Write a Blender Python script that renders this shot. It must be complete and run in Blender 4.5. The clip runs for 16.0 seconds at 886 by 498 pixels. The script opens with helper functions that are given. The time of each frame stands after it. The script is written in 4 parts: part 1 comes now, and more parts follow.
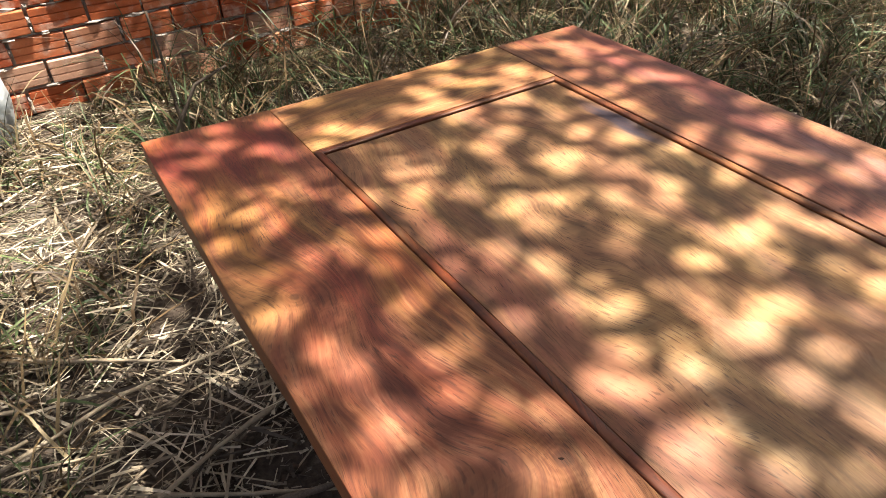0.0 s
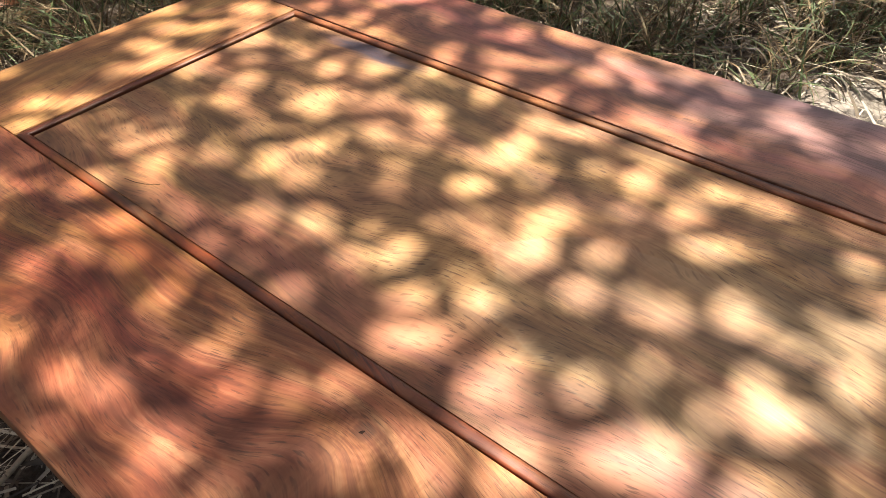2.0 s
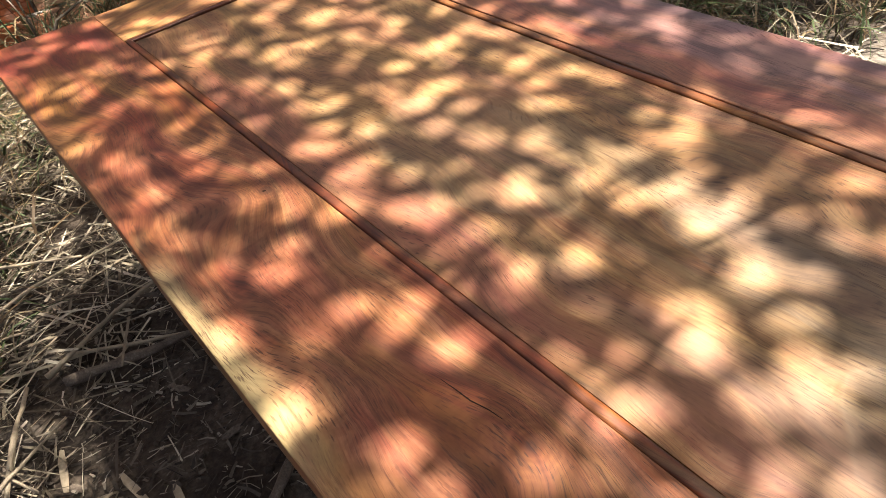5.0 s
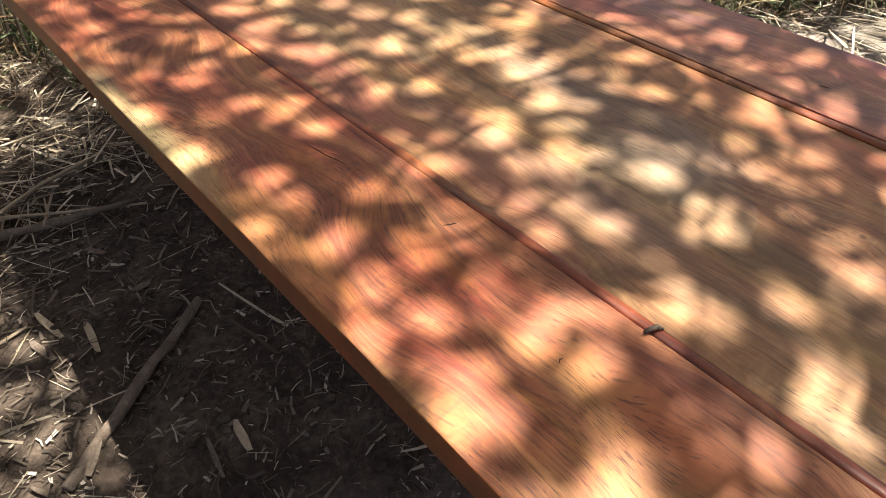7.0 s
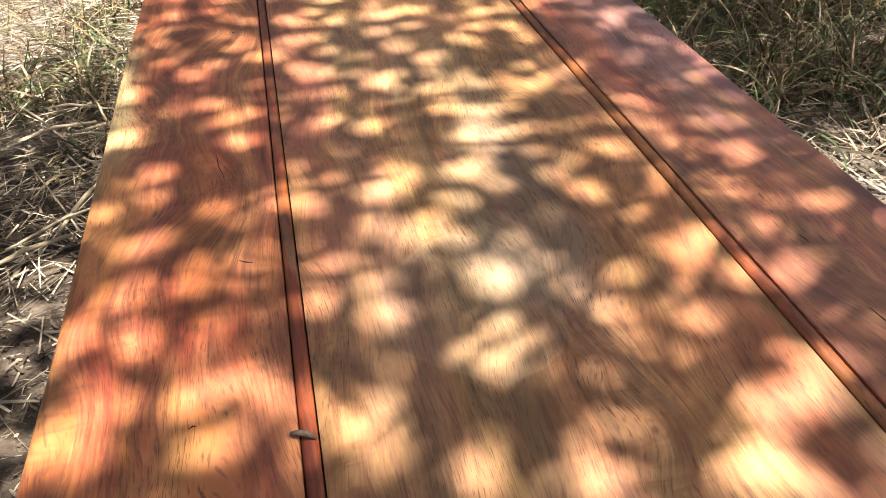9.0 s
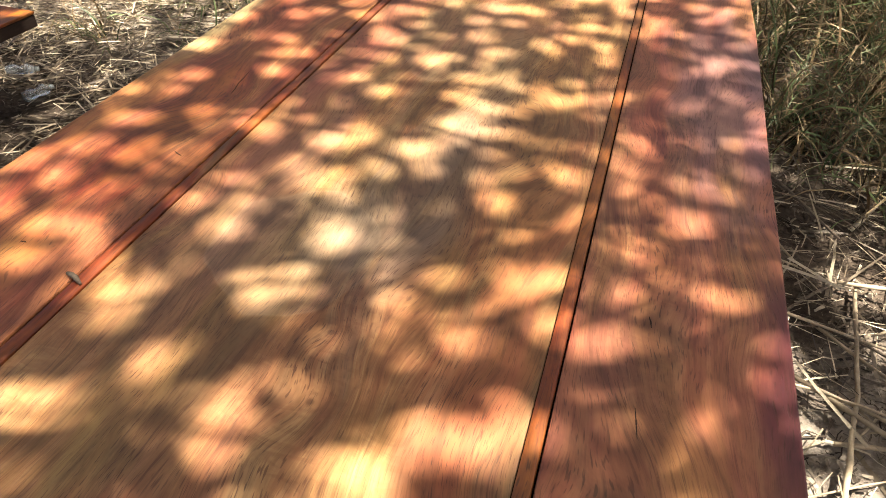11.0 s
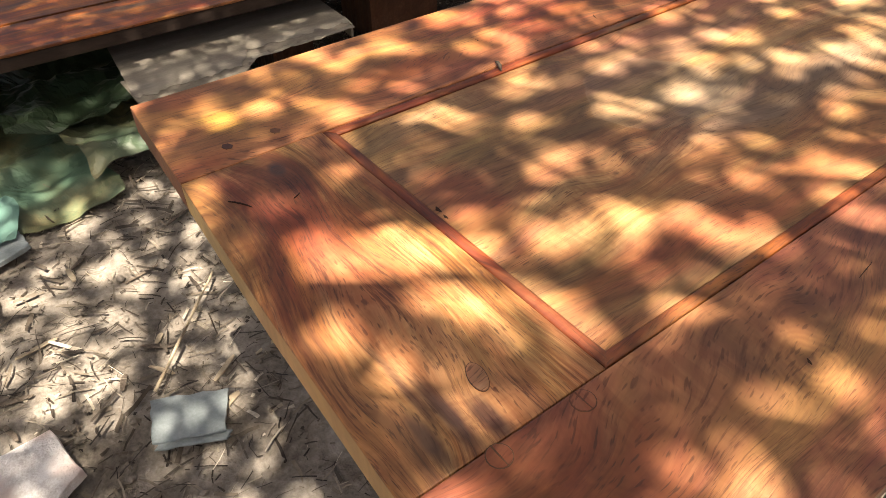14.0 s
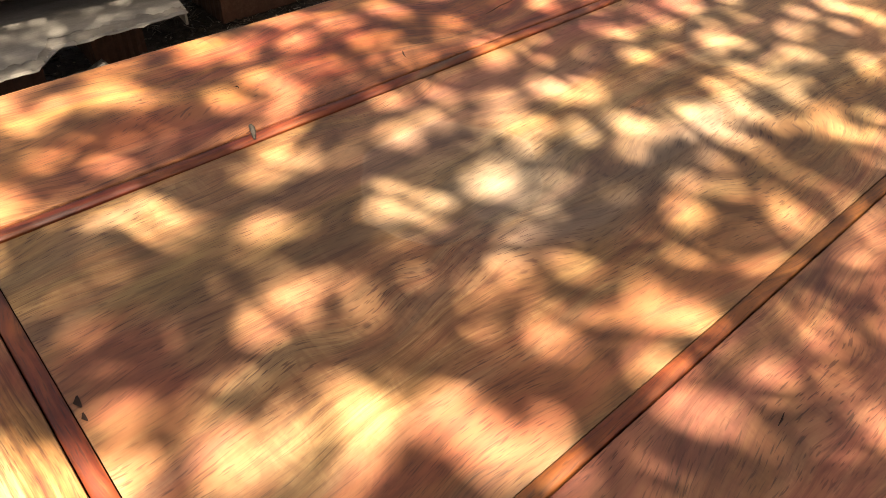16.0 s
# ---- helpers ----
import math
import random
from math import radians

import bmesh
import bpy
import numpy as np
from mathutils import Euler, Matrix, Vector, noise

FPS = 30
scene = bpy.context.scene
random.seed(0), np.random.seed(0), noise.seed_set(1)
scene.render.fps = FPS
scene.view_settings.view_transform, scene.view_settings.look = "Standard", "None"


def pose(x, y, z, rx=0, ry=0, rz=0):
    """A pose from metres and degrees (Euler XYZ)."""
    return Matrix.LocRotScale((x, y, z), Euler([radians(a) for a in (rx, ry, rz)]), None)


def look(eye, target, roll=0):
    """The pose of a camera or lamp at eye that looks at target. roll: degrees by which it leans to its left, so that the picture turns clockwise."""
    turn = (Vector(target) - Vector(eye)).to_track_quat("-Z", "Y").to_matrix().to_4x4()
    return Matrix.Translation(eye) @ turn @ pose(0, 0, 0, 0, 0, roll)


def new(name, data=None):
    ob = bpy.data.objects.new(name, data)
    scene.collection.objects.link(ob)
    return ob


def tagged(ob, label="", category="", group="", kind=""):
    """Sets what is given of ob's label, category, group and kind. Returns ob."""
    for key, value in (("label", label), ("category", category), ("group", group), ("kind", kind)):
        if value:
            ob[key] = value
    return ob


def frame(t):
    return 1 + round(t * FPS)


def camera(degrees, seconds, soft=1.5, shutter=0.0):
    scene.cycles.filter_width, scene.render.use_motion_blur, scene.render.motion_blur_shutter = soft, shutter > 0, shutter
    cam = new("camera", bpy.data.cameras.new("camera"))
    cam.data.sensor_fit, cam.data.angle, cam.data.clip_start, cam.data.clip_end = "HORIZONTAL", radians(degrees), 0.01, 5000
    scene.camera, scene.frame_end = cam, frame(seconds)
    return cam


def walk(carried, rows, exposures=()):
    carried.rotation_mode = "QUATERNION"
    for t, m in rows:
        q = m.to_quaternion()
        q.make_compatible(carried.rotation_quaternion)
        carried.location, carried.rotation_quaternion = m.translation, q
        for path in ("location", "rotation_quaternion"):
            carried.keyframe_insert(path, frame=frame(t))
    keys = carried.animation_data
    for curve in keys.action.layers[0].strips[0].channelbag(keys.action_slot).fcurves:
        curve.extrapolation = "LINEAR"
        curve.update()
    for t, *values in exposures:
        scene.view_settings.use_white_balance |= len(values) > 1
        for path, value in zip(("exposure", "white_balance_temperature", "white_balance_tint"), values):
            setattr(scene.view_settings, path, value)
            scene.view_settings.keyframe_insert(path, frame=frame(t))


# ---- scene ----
cam = camera(64.6, 16.0, soft=0.75)
PATH = [
    (0, (-0.092, 1.015, 1.14), (0.704, 2.414, -0.047), -3.5),
    (0.5, (-0.051, 1.044, 1.128), (0.958, 2.246, -0.111), -2.0),
    (1, (-0.049, 1.054, 1.125), (1.059, 2.121, -0.153), -0.2),
    (1.5, (-0.047, 1.07, 1.104), (1.027, 2.112, -0.223), 1.1),
    (2, (-0.029, 1.043, 1.109), (1.116, 1.99, -0.231), -1.3),
    (2.5, (-0.061, 0.918, 1.115), (1.072, 1.919, -0.194), -4.2),
    (3, (-0.115, 0.786, 1.103), (0.948, 1.864, -0.203), -5.6),
    (3.2, (-0.118, 0.756, 1.123), (0.893, 1.865, -0.2), -8.8),
    (5.3, (-0.047, 0.529, 1.147), (0.749, 1.789, -0.187), -10.0),
    (5.5, (-0.05, 0.506, 1.137), (0.778, 1.747, -0.195), -9.0),
    (6, (-0.088, 0.454, 1.132), (0.86, 1.673, -0.139), -4.9),
    (6.5, (-0.157, 0.352, 1.117), (0.792, 1.5, -0.219), -2.5),
    (7, (-0.197, 0.248, 1.121), (0.758, 1.38, -0.223), -0.5),
    (7.5, (-0.132, 0.165, 1.131), (0.663, 1.478, -0.152), -2.8),
    (8, (0.0, 0.045, 1.131), (0.491, 1.562, -0.077), -4.8),
    (8.5, (0.137, 0.065, 1.11), (0.63, 1.576, -0.104), -4.1),
    (8.7, (0.183, 0.095, 1.112), (0.619, 1.569, -0.168), -2.5),
    (10.8, (0.653, 0.034, 1.108), (0.245, 1.533, -0.151), -3.3),
    (11, (0.685, 0.063, 1.093), (0.257, 1.563, -0.159), 1.8),
    (11.5, (0.745, 0.095, 1.098), (0.131, 1.439, -0.249), -1.4),
    (12, (0.824, 0.03, 1.114), (0.023, 1.296, -0.212), 0.8),
    (12.5, (0.883, -0.041, 1.118), (-0.145, 1.115, -0.15), -2.0),
    (13, (0.894, -0.08, 1.104), (-0.19, 0.99, -0.192), -2.7),
    (13.5, (0.892, -0.126, 1.091), (-0.259, 0.864, -0.212), -1.6),
    (14, (0.893, -0.155, 1.087), (-0.334, 0.74, -0.215), -1.2),
    (14.5, (0.886, -0.12, 1.086), (-0.338, 0.749, -0.237), -0.8),
    (15, (0.839, 0.011, 1.074), (-0.292, 0.964, -0.272), 3.4),
    (15.5, (0.784, 0.132, 1.074), (-0.243, 1.215, -0.257), 4.3),
    (16, (0.774, 0.173, 1.064), (-0.254, 1.194, -0.314), 4.9),
]
walk(cam, [(t, look(eye, target, roll)) for t, eye, target, roll in PATH],
     exposures=[(0, 1.98, 7000, 10), (6.0, 2.00, 7000, 10), (7.6, 2.14, 7000, 10), (8.7, 2.22, 7000, 10), (10.8, 2.30, 7500, 10), (12.5, 2.20, 7650, 10), (16, 2.26, 7500, 10)])

# ---- world and sun ----
SUN_TO = Vector((0.31, -0.12, 1.0)).normalized()
world = bpy.data.worlds.new("sky")
scene.world = world
world.use_nodes = True
sky = world.node_tree.nodes.new("ShaderNodeTexSky")
sky.sky_type = 'NISHITA'
sky.sun_disc = False
sky.dust_density = 6.0
sky.air_density = 0.6
sky.ozone_density = 0.4
sky.sun_elevation = math.asin(SUN_TO.z)
sky.sun_rotation = math.atan2(SUN_TO.x, SUN_TO.y)
back = world.node_tree.nodes["Background"]
world.node_tree.links.new(sky.outputs[0], back.inputs[0])
back.inputs[1].default_value = 0.045
sun_data = bpy.data.lights.new("sun", 'SUN')
sun_data.energy = 5.0
sun_data.angle = radians(0.53)
sun_data.color = (1.0, 0.96, 0.91)
sun = new("sun", sun_data)
sun.matrix_world = look(SUN_TO * 30, (0, 0, 0))

# ---- node helpers ----


class Graph:
    """Small wrapper that builds a material's node tree."""

    def __init__(self, name):
        self.mat = bpy.data.materials.new(name)
        self.mat.use_nodes = True
        self.tree = self.mat.node_tree
        self.bsdf = self.tree.nodes["Principled BSDF"]
        tex = self.node("ShaderNodeTexCoord")
        self.obj = tex.outputs["Object"]

    def node(self, kind, **props):
        n = self.tree.nodes.new(kind)
        for key, value in props.items():
            setattr(n, key, value)
        return n

    def put(self, socket, value):
        if hasattr(value, "links"):
            self.tree.links.new(value, socket)
        else:
            socket.default_value = value

    def math(self, op, a, b=0.0, c=0.0):
        n = self.node("ShaderNodeMath", operation=op)
        for s, v in zip(n.inputs, (a, b, c)):
            self.put(s, v)
        return n.outputs[0]

    def split(self, v):
        n = self.node("ShaderNodeSeparateXYZ")
        self.put(n.inputs[0], v)
        return n.outputs

    def join(self, x, y, z):
        n = self.node("ShaderNodeCombineXYZ")
        for s, v in zip(n.inputs, (x, y, z)):
            self.put(s, v)
        return n.outputs[0]

    def scaled(self, v, s, off=(0, 0, 0)):
        n = self.node("ShaderNodeMapping")
        self.put(n.inputs["Vector"], v)
        n.inputs["Scale"].default_value = s
        n.inputs["Location"].default_value = off
        return n.outputs[0]

    def noise(self, v, scale=1.0, detail=4.0, rough=0.55, twist=0.0):
        n = self.node("ShaderNodeTexNoise")
        self.put(n.inputs["Vector"], v)
        n.inputs["Scale"].default_value = scale
        n.inputs["Detail"].default_value = detail
        n.inputs["Roughness"].default_value = rough
        n.inputs["Distortion"].default_value = twist
        return n.outputs[0]

    def ramp(self, fac, stops, mode='LINEAR'):
        n = self.node("ShaderNodeValToRGB")
        r = n.color_ramp
        r.interpolation = mode
        while len(r.elements) < len(stops):
            r.elements.new(0.5)
        for e, (p, c) in zip(r.elements, stops):
            e.position = p
            e.color = (*c, 1) if len(c) == 3 else c
        self.put(n.inputs[0], fac)
        return n.outputs[0]

    def fade(self, v, a, b, lo=0.0, hi=1.0):
        n = self.node("ShaderNodeMapRange", interpolation_type='SMOOTHSTEP')
        for s, x in zip(n.inputs, (v, a, b, lo, hi)):
            self.put(s, x)
        return n.outputs[0]

    def mix(self, fac, a, b, blend='MIX'):
        n = self.node("ShaderNodeMix", data_type='RGBA', blend_type=blend)
        self.put(n.inputs[0], fac)
        for s, v in ((n.inputs[6], a), (n.inputs[7], b)):
            self.put(s, (*v, 1) if isinstance(v, tuple) and len(v) == 3 else v)
        return n.outputs[2]

    def random(self):
        return self.node("ShaderNodeObjectInfo").outputs["Random"]

    def island(self):
        return self.node("ShaderNodeNewGeometry").outputs["Random Per Island"]

    def bump(self, height, strength=0.3, distance=0.002):
        n = self.node("ShaderNodeBump")
        n.inputs["Strength"].default_value = strength
        n.inputs["Distance"].default_value = distance
        self.put(n.inputs["Height"], height)
        self.put(self.bsdf.inputs["Normal"], n.outputs[0])

    def finish(self, color, rough=0.7, spec=0.5, coat=0.0):
        self.put(self.bsdf.inputs["Base Color"], color)
        self.put(self.bsdf.inputs["Roughness"], rough)
        self.bsdf.inputs["Specular IOR Level"].default_value = spec
        self.bsdf.inputs["Coat Weight"].default_value = coat
        self.bsdf.inputs["Coat Roughness"].default_value = 0.3
        return self.mat


def wood(name, along, base, tint, seed, knots=(), stains_and_sheen=(), gloss=0.40, figure=1.0, second=(0.20, 0.12, 0.06), edge=None, bold=0.3, laps=()):
    """Varnished wood whose grain runs along x (0) or y (1). base: three colours from dark to light figure; tint:
    (colour, strength) of the broad variation; knots: (x, y, size); stains: (x, y, rx, ry, colour, strength); bold:
    depth of the dark strokes;
    laps: (x, y, rx, ry, colour), patches of a second coat of varnish with a sharp rim, their sheen put into the colour."""
    g = Graph(name)

    def tone(c):
        return c[0], c[1] * 1.01, c[2] * 1.14

    base, second, tint = tuple(tone(c) for c in base), tone(second), (tone(tint[0]), tint[1])
    x, y, z = g.split(g.obj)
    a, c = (x, y) if along == 0 else (y, x)
    # knots push the grain lines aside
    for kx, ky, s in knots:
        ka, kc = (kx, ky) if along == 0 else (ky, kx)
        da = g.math('DIVIDE', g.math('SUBTRACT', a, ka), s * 1.7)
        dc = g.math('DIVIDE', g.math('SUBTRACT', c, kc), s)
        w = g.math('EXPONENT', g.math('MULTIPLY', g.math('ADD', g.math('MULTIPLY', da, da), g.math('MULTIPLY', dc, dc)), -1.0))
        c = g.math('SUBTRACT', c, g.math('MULTIPLY', w, s * 0.7))
    p = g.join(c, a, z)
    drift = g.noise(g.scaled(p, (5.0, 1.7, 3.0), (seed, seed * 2, 0)), 1.0, 2.0)
    sway = g.noise(g.scaled(p, (9.0, 4.5, 3.0), (seed * 2, seed * 9, 0)), 1.0, 2.0)
    c2 = g.math('ADD', c, g.math('ADD', g.math('MULTIPLY', drift, 0.13 * figure), g.math('MULTIPLY', sway, 0.045 * figure)))
    q = g.join(c2, a, z)
    # growth bands, short fibres, and clouds of heartwood
    bands = g.noise(g.scaled(q, (30.0, 1.5, 8.0), (seed * 3, 0, 0)), 1.0, 4.0, 0.6, 0.4)
    lines = g.noise(g.scaled(q, (230.0, 9.0, 40.0), (seed, 0, 0)), 1.0, 4.0, 0.7)
    both = g.math('ADD', g.math('MULTIPLY', bands, 0.62), g.math('MULTIPLY', lines, 0.38))
    col = g.ramp(both, [(0.40, base[0]), (0.5, base[1]), (0.60, base[2])])
    broad = g.noise(g.scaled(p, (6.0, 2.4, 2.0), (seed * 5, seed, 0)), 1.0, 4.0, 0.6, 0.9)
    col = g.mix(g.math('MULTIPLY', g.fade(broad, 0.42, 0.62), tint[1]), col, tint[0])
    streak = g.noise(g.scaled(q, (19.0, 1.8, 5.0), (seed * 7, seed, 0)), 1.0, 4.0, 0.6, 0.5)
    col = g.mix(g.fade(streak, 0.48, 0.66, 0.0, 0.55), col, second)
    cloud = g.noise(g.scaled(p, (16.0, 7.0, 4.0), (seed, 9, 0)), 1.0, 3.0)
    col = g.mix(g.fade(cloud, 0.38, 0.7, 0.0, 0.42), col, base[2])
    blotch = g.noise(g.scaled(q, (15.0, 5.5, 4.0), (seed * 11, 4, 0)), 1.0, 6.0, 0.68, 1.1)
    col = g.mix(g.fade(blotch, 0.50, 0.66, 0.0, 0.55), col, tuple(0.45 * a + 0.55 * b for a, b in zip(base[1], base[0])))
    curl = g.noise(g.scaled(q, (20.0, 46.0, 6.0), (seed, seed * 13, 0)), 1.0, 3.0, 0.6, 1.2)
    held = g.fade(g.noise(g.scaled(p, (7.0, 3.5, 2.0), (5, seed * 3, 0)), 1.0, 2.0), 0.45, 0.62, 0.10, 0.45)
    col = g.mix(g.math('MULTIPLY', g.fade(curl, 0.48, 0.62), held), col, tuple(0.4 * a + 0.6 * b for a, b in zip(base[1], base[0])))
    ragged = g.math('SUBTRACT', g.noise(g.scaled(q, (30.0, 6.0, 4.0), (2, seed, 0)), 1.0, 4.0, 0.65), 0.5)
    for sx, sy, rx, ry, colour, strength in stains_and_sheen:
        dx = g.math('DIVIDE', g.math('SUBTRACT', x, sx), rx)
        dy = g.math('DIVIDE', g.math('SUBTRACT', y, sy), ry)
        d = g.math('SQRT', g.math('ADD', g.math('MULTIPLY', dx, dx), g.math('MULTIPLY', dy, dy)))
        d = g.math('ADD', d, g.math('MULTIPLY', ragged, 1.6))
        col = g.mix(g.fade(d, 1.1, 0.35, 0.0, strength), col, tone(colour))
    for kx, ky, s in knots:
        dx = g.math('SUBTRACT', x, kx)
        dy = g.math('SUBTRACT', y, ky)
        d = g.math('SQRT', g.math('ADD', g.math('MULTIPLY', dx, dx), g.math('MULTIPLY', dy, dy)))
        d = g.math('ADD', d, g.math('MULTIPLY', ragged, s * 0.5))
        ring = g.math('MULTIPLY_ADD', g.math('SINE', g.math('MULTIPLY', g.math('ADD', d, g.math('MULTIPLY', drift, 0.03)), 900.0)), 0.5, 0.5)
        col = g.mix(g.math('MULTIPLY', ring, g.fade(d, s * 0.9, s * 0.2, 0.0, 0.30)), col, base[0])
        col = g.mix(g.fade(d, s * 0.16, s * 0.04, 0.0, 0.55), col, (0.05, 0.018, 0.01))
    # dark strokes a hand long, in places only
    fine = g.noise(g.scaled(q, (420.0, 15.0, 60.0), (seed * 2, 7, 0)), 1.0, 3.0, 0.6)
    col = g.mix(g.math('MULTIPLY', g.fade(fine, 0.54, 0.68, 0.0, 0.60), g.fade(blotch, 0.36, 0.6, 0.2, 1.0)), col, tuple(v * 0.55 for v in base[0]))
    heavy = g.noise(g.scaled(q, (300.0, 13.0, 40.0), (seed * 3, 15, 0)), 1.0, 4.0, 0.66)
    col = g.mix(g.math('MULTIPLY', g.fade(heavy, 0.53, 0.64, 0.0, bold), g.fade(broad, 0.34, 0.56, 0.15, 1.0)), col, tuple(v * 0.6 for v in base[0]))
    # open pores: short dark dashes along the grain
    pore = g.noise(g.scaled(q, (760.0, 62.0, 300.0), (seed, 3, 0)), 1.0, 1.5, 0.5)
    patch = g.noise(g.scaled(p, (11.0, 6.0, 3.0), (seed, 21, 0)), 1.0, 3.0)
    dark = g.math('MULTIPLY', g.fade(pore, 0.57, 0.68), g.fade(patch, 0.36, 0.62, 0.22, 0.72))
    col = g.mix(dark, col, (0.070, 0.024, 0.013))
    edge_wave = g.math('MULTIPLY', g.math('SUBTRACT', g.noise(g.scaled(p, (9.0, 6.0, 1.0), (seed, 40, 0)), 1.0, 2.0), 0.5), 1.1)
    # varnish laps: the film's sheen is painted as paler colour with a light rim
    for lx, ly, rx, ry, colour in laps:
        dx = g.math('DIVIDE', g.math('SUBTRACT', x, lx), rx)
        dy = g.math('DIVIDE', g.math('SUBTRACT', y, ly), ry)
        d = g.math('ADD', g.math('SQRT', g.math('ADD', g.math('MULTIPLY', dx, dx), g.math('MULTIPLY', dy, dy))), edge_wave)
        col = g.mix(g.fade(d, 1.0, 0.97, 0.0, 0.15), col, colour)
        col = g.mix(g.math('MULTIPLY', g.fade(d, 0.95, 0.985), g.fade(d, 1.02, 0.99, 0.0, 0.12)), col, (0.50, 0.34, 0.22))
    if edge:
        # left stile: shade put into the side's colour; near rail: a paler side
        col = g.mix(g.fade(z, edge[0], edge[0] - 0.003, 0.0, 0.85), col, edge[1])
    rich = g.node("ShaderNodeHueSaturation")
    rich.inputs["Saturation"].default_value = 1.10
    g.put(rich.inputs["Color"], col)
    # the heartwood drifts between olive and red, and between light and dark
    shift = g.noise(g.scaled(q, (12.0, 3.6, 3.0), (seed * 4, 31, 0)), 1.0, 4.0, 0.6, 0.7)
    depth = g.noise(g.scaled(q, (19.0, 5.5, 3.0), (seed * 6, 47, 0)), 1.0, 5.0, 0.65, 0.9)
    g.put(rich.inputs["Hue"], g.fade(shift, 0.34, 0.66, 0.491, 0.511))
    g.put(rich.inputs["Value"], g.fade(depth, 0.34, 0.64, 0.66, 1.26))
    col = rich.outputs[0]
    g.bump(g.math('SUBTRACT', g.math('MULTIPLY', lines, 0.5), dark), 0.35, 0.0006)
    # satin varnish, brushed on unevenly: a soft broad sheen under a thinner gloss
    rough = g.math('ADD', gloss + 0.14, g.math('MULTIPLY', cloud, 0.16))
    return g.finish(col, rough, 0.60, 0.12)


def plain(name, stops, scale, rough=0.85, bump=0.5, dist=0.004, stretch=(1, 1, 1), vary=0.0, spec=0.3, two=None):
    """A rough material: noise at two scales through a ramp; vary: brightness change from object to object."""
    g = Graph(name)
    v = g.scaled(g.obj, stretch)
    coarse = g.noise(v, scale, 4.0, 0.6)
    fine = g.noise(v, scale * 9, 3.0, 0.7)
    f = g.math('ADD', g.math('MULTIPLY', coarse, 0.6), g.math('MULTIPLY', fine, 0.4))
    col = g.ramp(f, stops)
    if two:
        col = g.mix(g.fade(g.noise(v, scale * 0.35, 3.0), 0.45, 0.62), col, two)
    if vary:
        n = g.node("ShaderNodeHueSaturation")
        g.put(n.inputs["Value"], g.math('ADD', 1 - vary / 2, g.math('MULTIPLY', g.random(), vary)))
        g.put(n.inputs["Color"], col)
        col = n.outputs[0]
    g.bump(g.math('ADD', coarse, g.math('MULTIPLY', fine, 0.5)), bump, dist)
    return g.finish(col, rough, spec)


def blades(name, stops, rough=0.6, shine=0.3, through_leaf=0.0, grain=120.0):
    """Straw, grass and leaves: each blade takes its own colour from the ramp."""
    g = Graph(name)
    col = g.ramp(g.island(), stops)
    n = g.noise(g.obj, grain, 2.0)
    col = g.mix(g.fade(n, 0.35, 0.7, 0.0, 0.45), col, g.mix(1.0, col, (0.55, 0.5, 0.42), 'MULTIPLY'))
    mat = g.finish(col, rough, shine)
    if through_leaf:
        t = g.node("ShaderNodeBsdfTranslucent")
        g.put(t.inputs[0], col)
        m = g.node("ShaderNodeMixShader")
        m.inputs[0].default_value = through_leaf
        g.tree.links.new(g.bsdf.outputs[0], m.inputs[1])
        g.tree.links.new(t.outputs[0], m.inputs[2])
        g.tree.links.new(m.outputs[0], g.tree.nodes["Material Output"].inputs[0])
    return mat


# ---- materials ----
# edge: the left side's shade, painted as a dark red below the face
M_STILE_LEFT = wood(
    "red_brown_stile_wood", 1, ((0.15, 0.042, 0.019), (0.30, 0.108, 0.048), (0.46, 0.215, 0.105)), ((0.28, 0.066, 0.032), 0.6), 3.1,
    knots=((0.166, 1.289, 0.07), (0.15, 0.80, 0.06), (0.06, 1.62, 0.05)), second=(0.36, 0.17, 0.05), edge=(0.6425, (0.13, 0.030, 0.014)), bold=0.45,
    stains_and_sheen=((0.10, 2.0, 0.13, 0.16, (0.21, 0.048, 0.032), 0.8), (0.0, 1.10, 0.036, 0.27, (0.42, 0.31, 0.15), 0.9),
            (0.02, 0.80, 0.035, 0.13, (0.44, 0.23, 0.08), 0.7), (0.13, 0.62, 0.07, 0.10, (0.25, 0.055, 0.026), 0.55),
            (0.08, 0.16, 0.14, 0.34, (0.44, 0.205, 0.080), 0.7), (0.105, 0.080, 0.04, 0.030, (0.58, 0.32, 0.085), 0.7),
            (0.03, 0.04, 0.05, 0.05, (0.42, 0.16, 0.06), 0.6), (0.13, 0.33, 0.04, 0.10, (0.24, 0.065, 0.026), 0.6)))
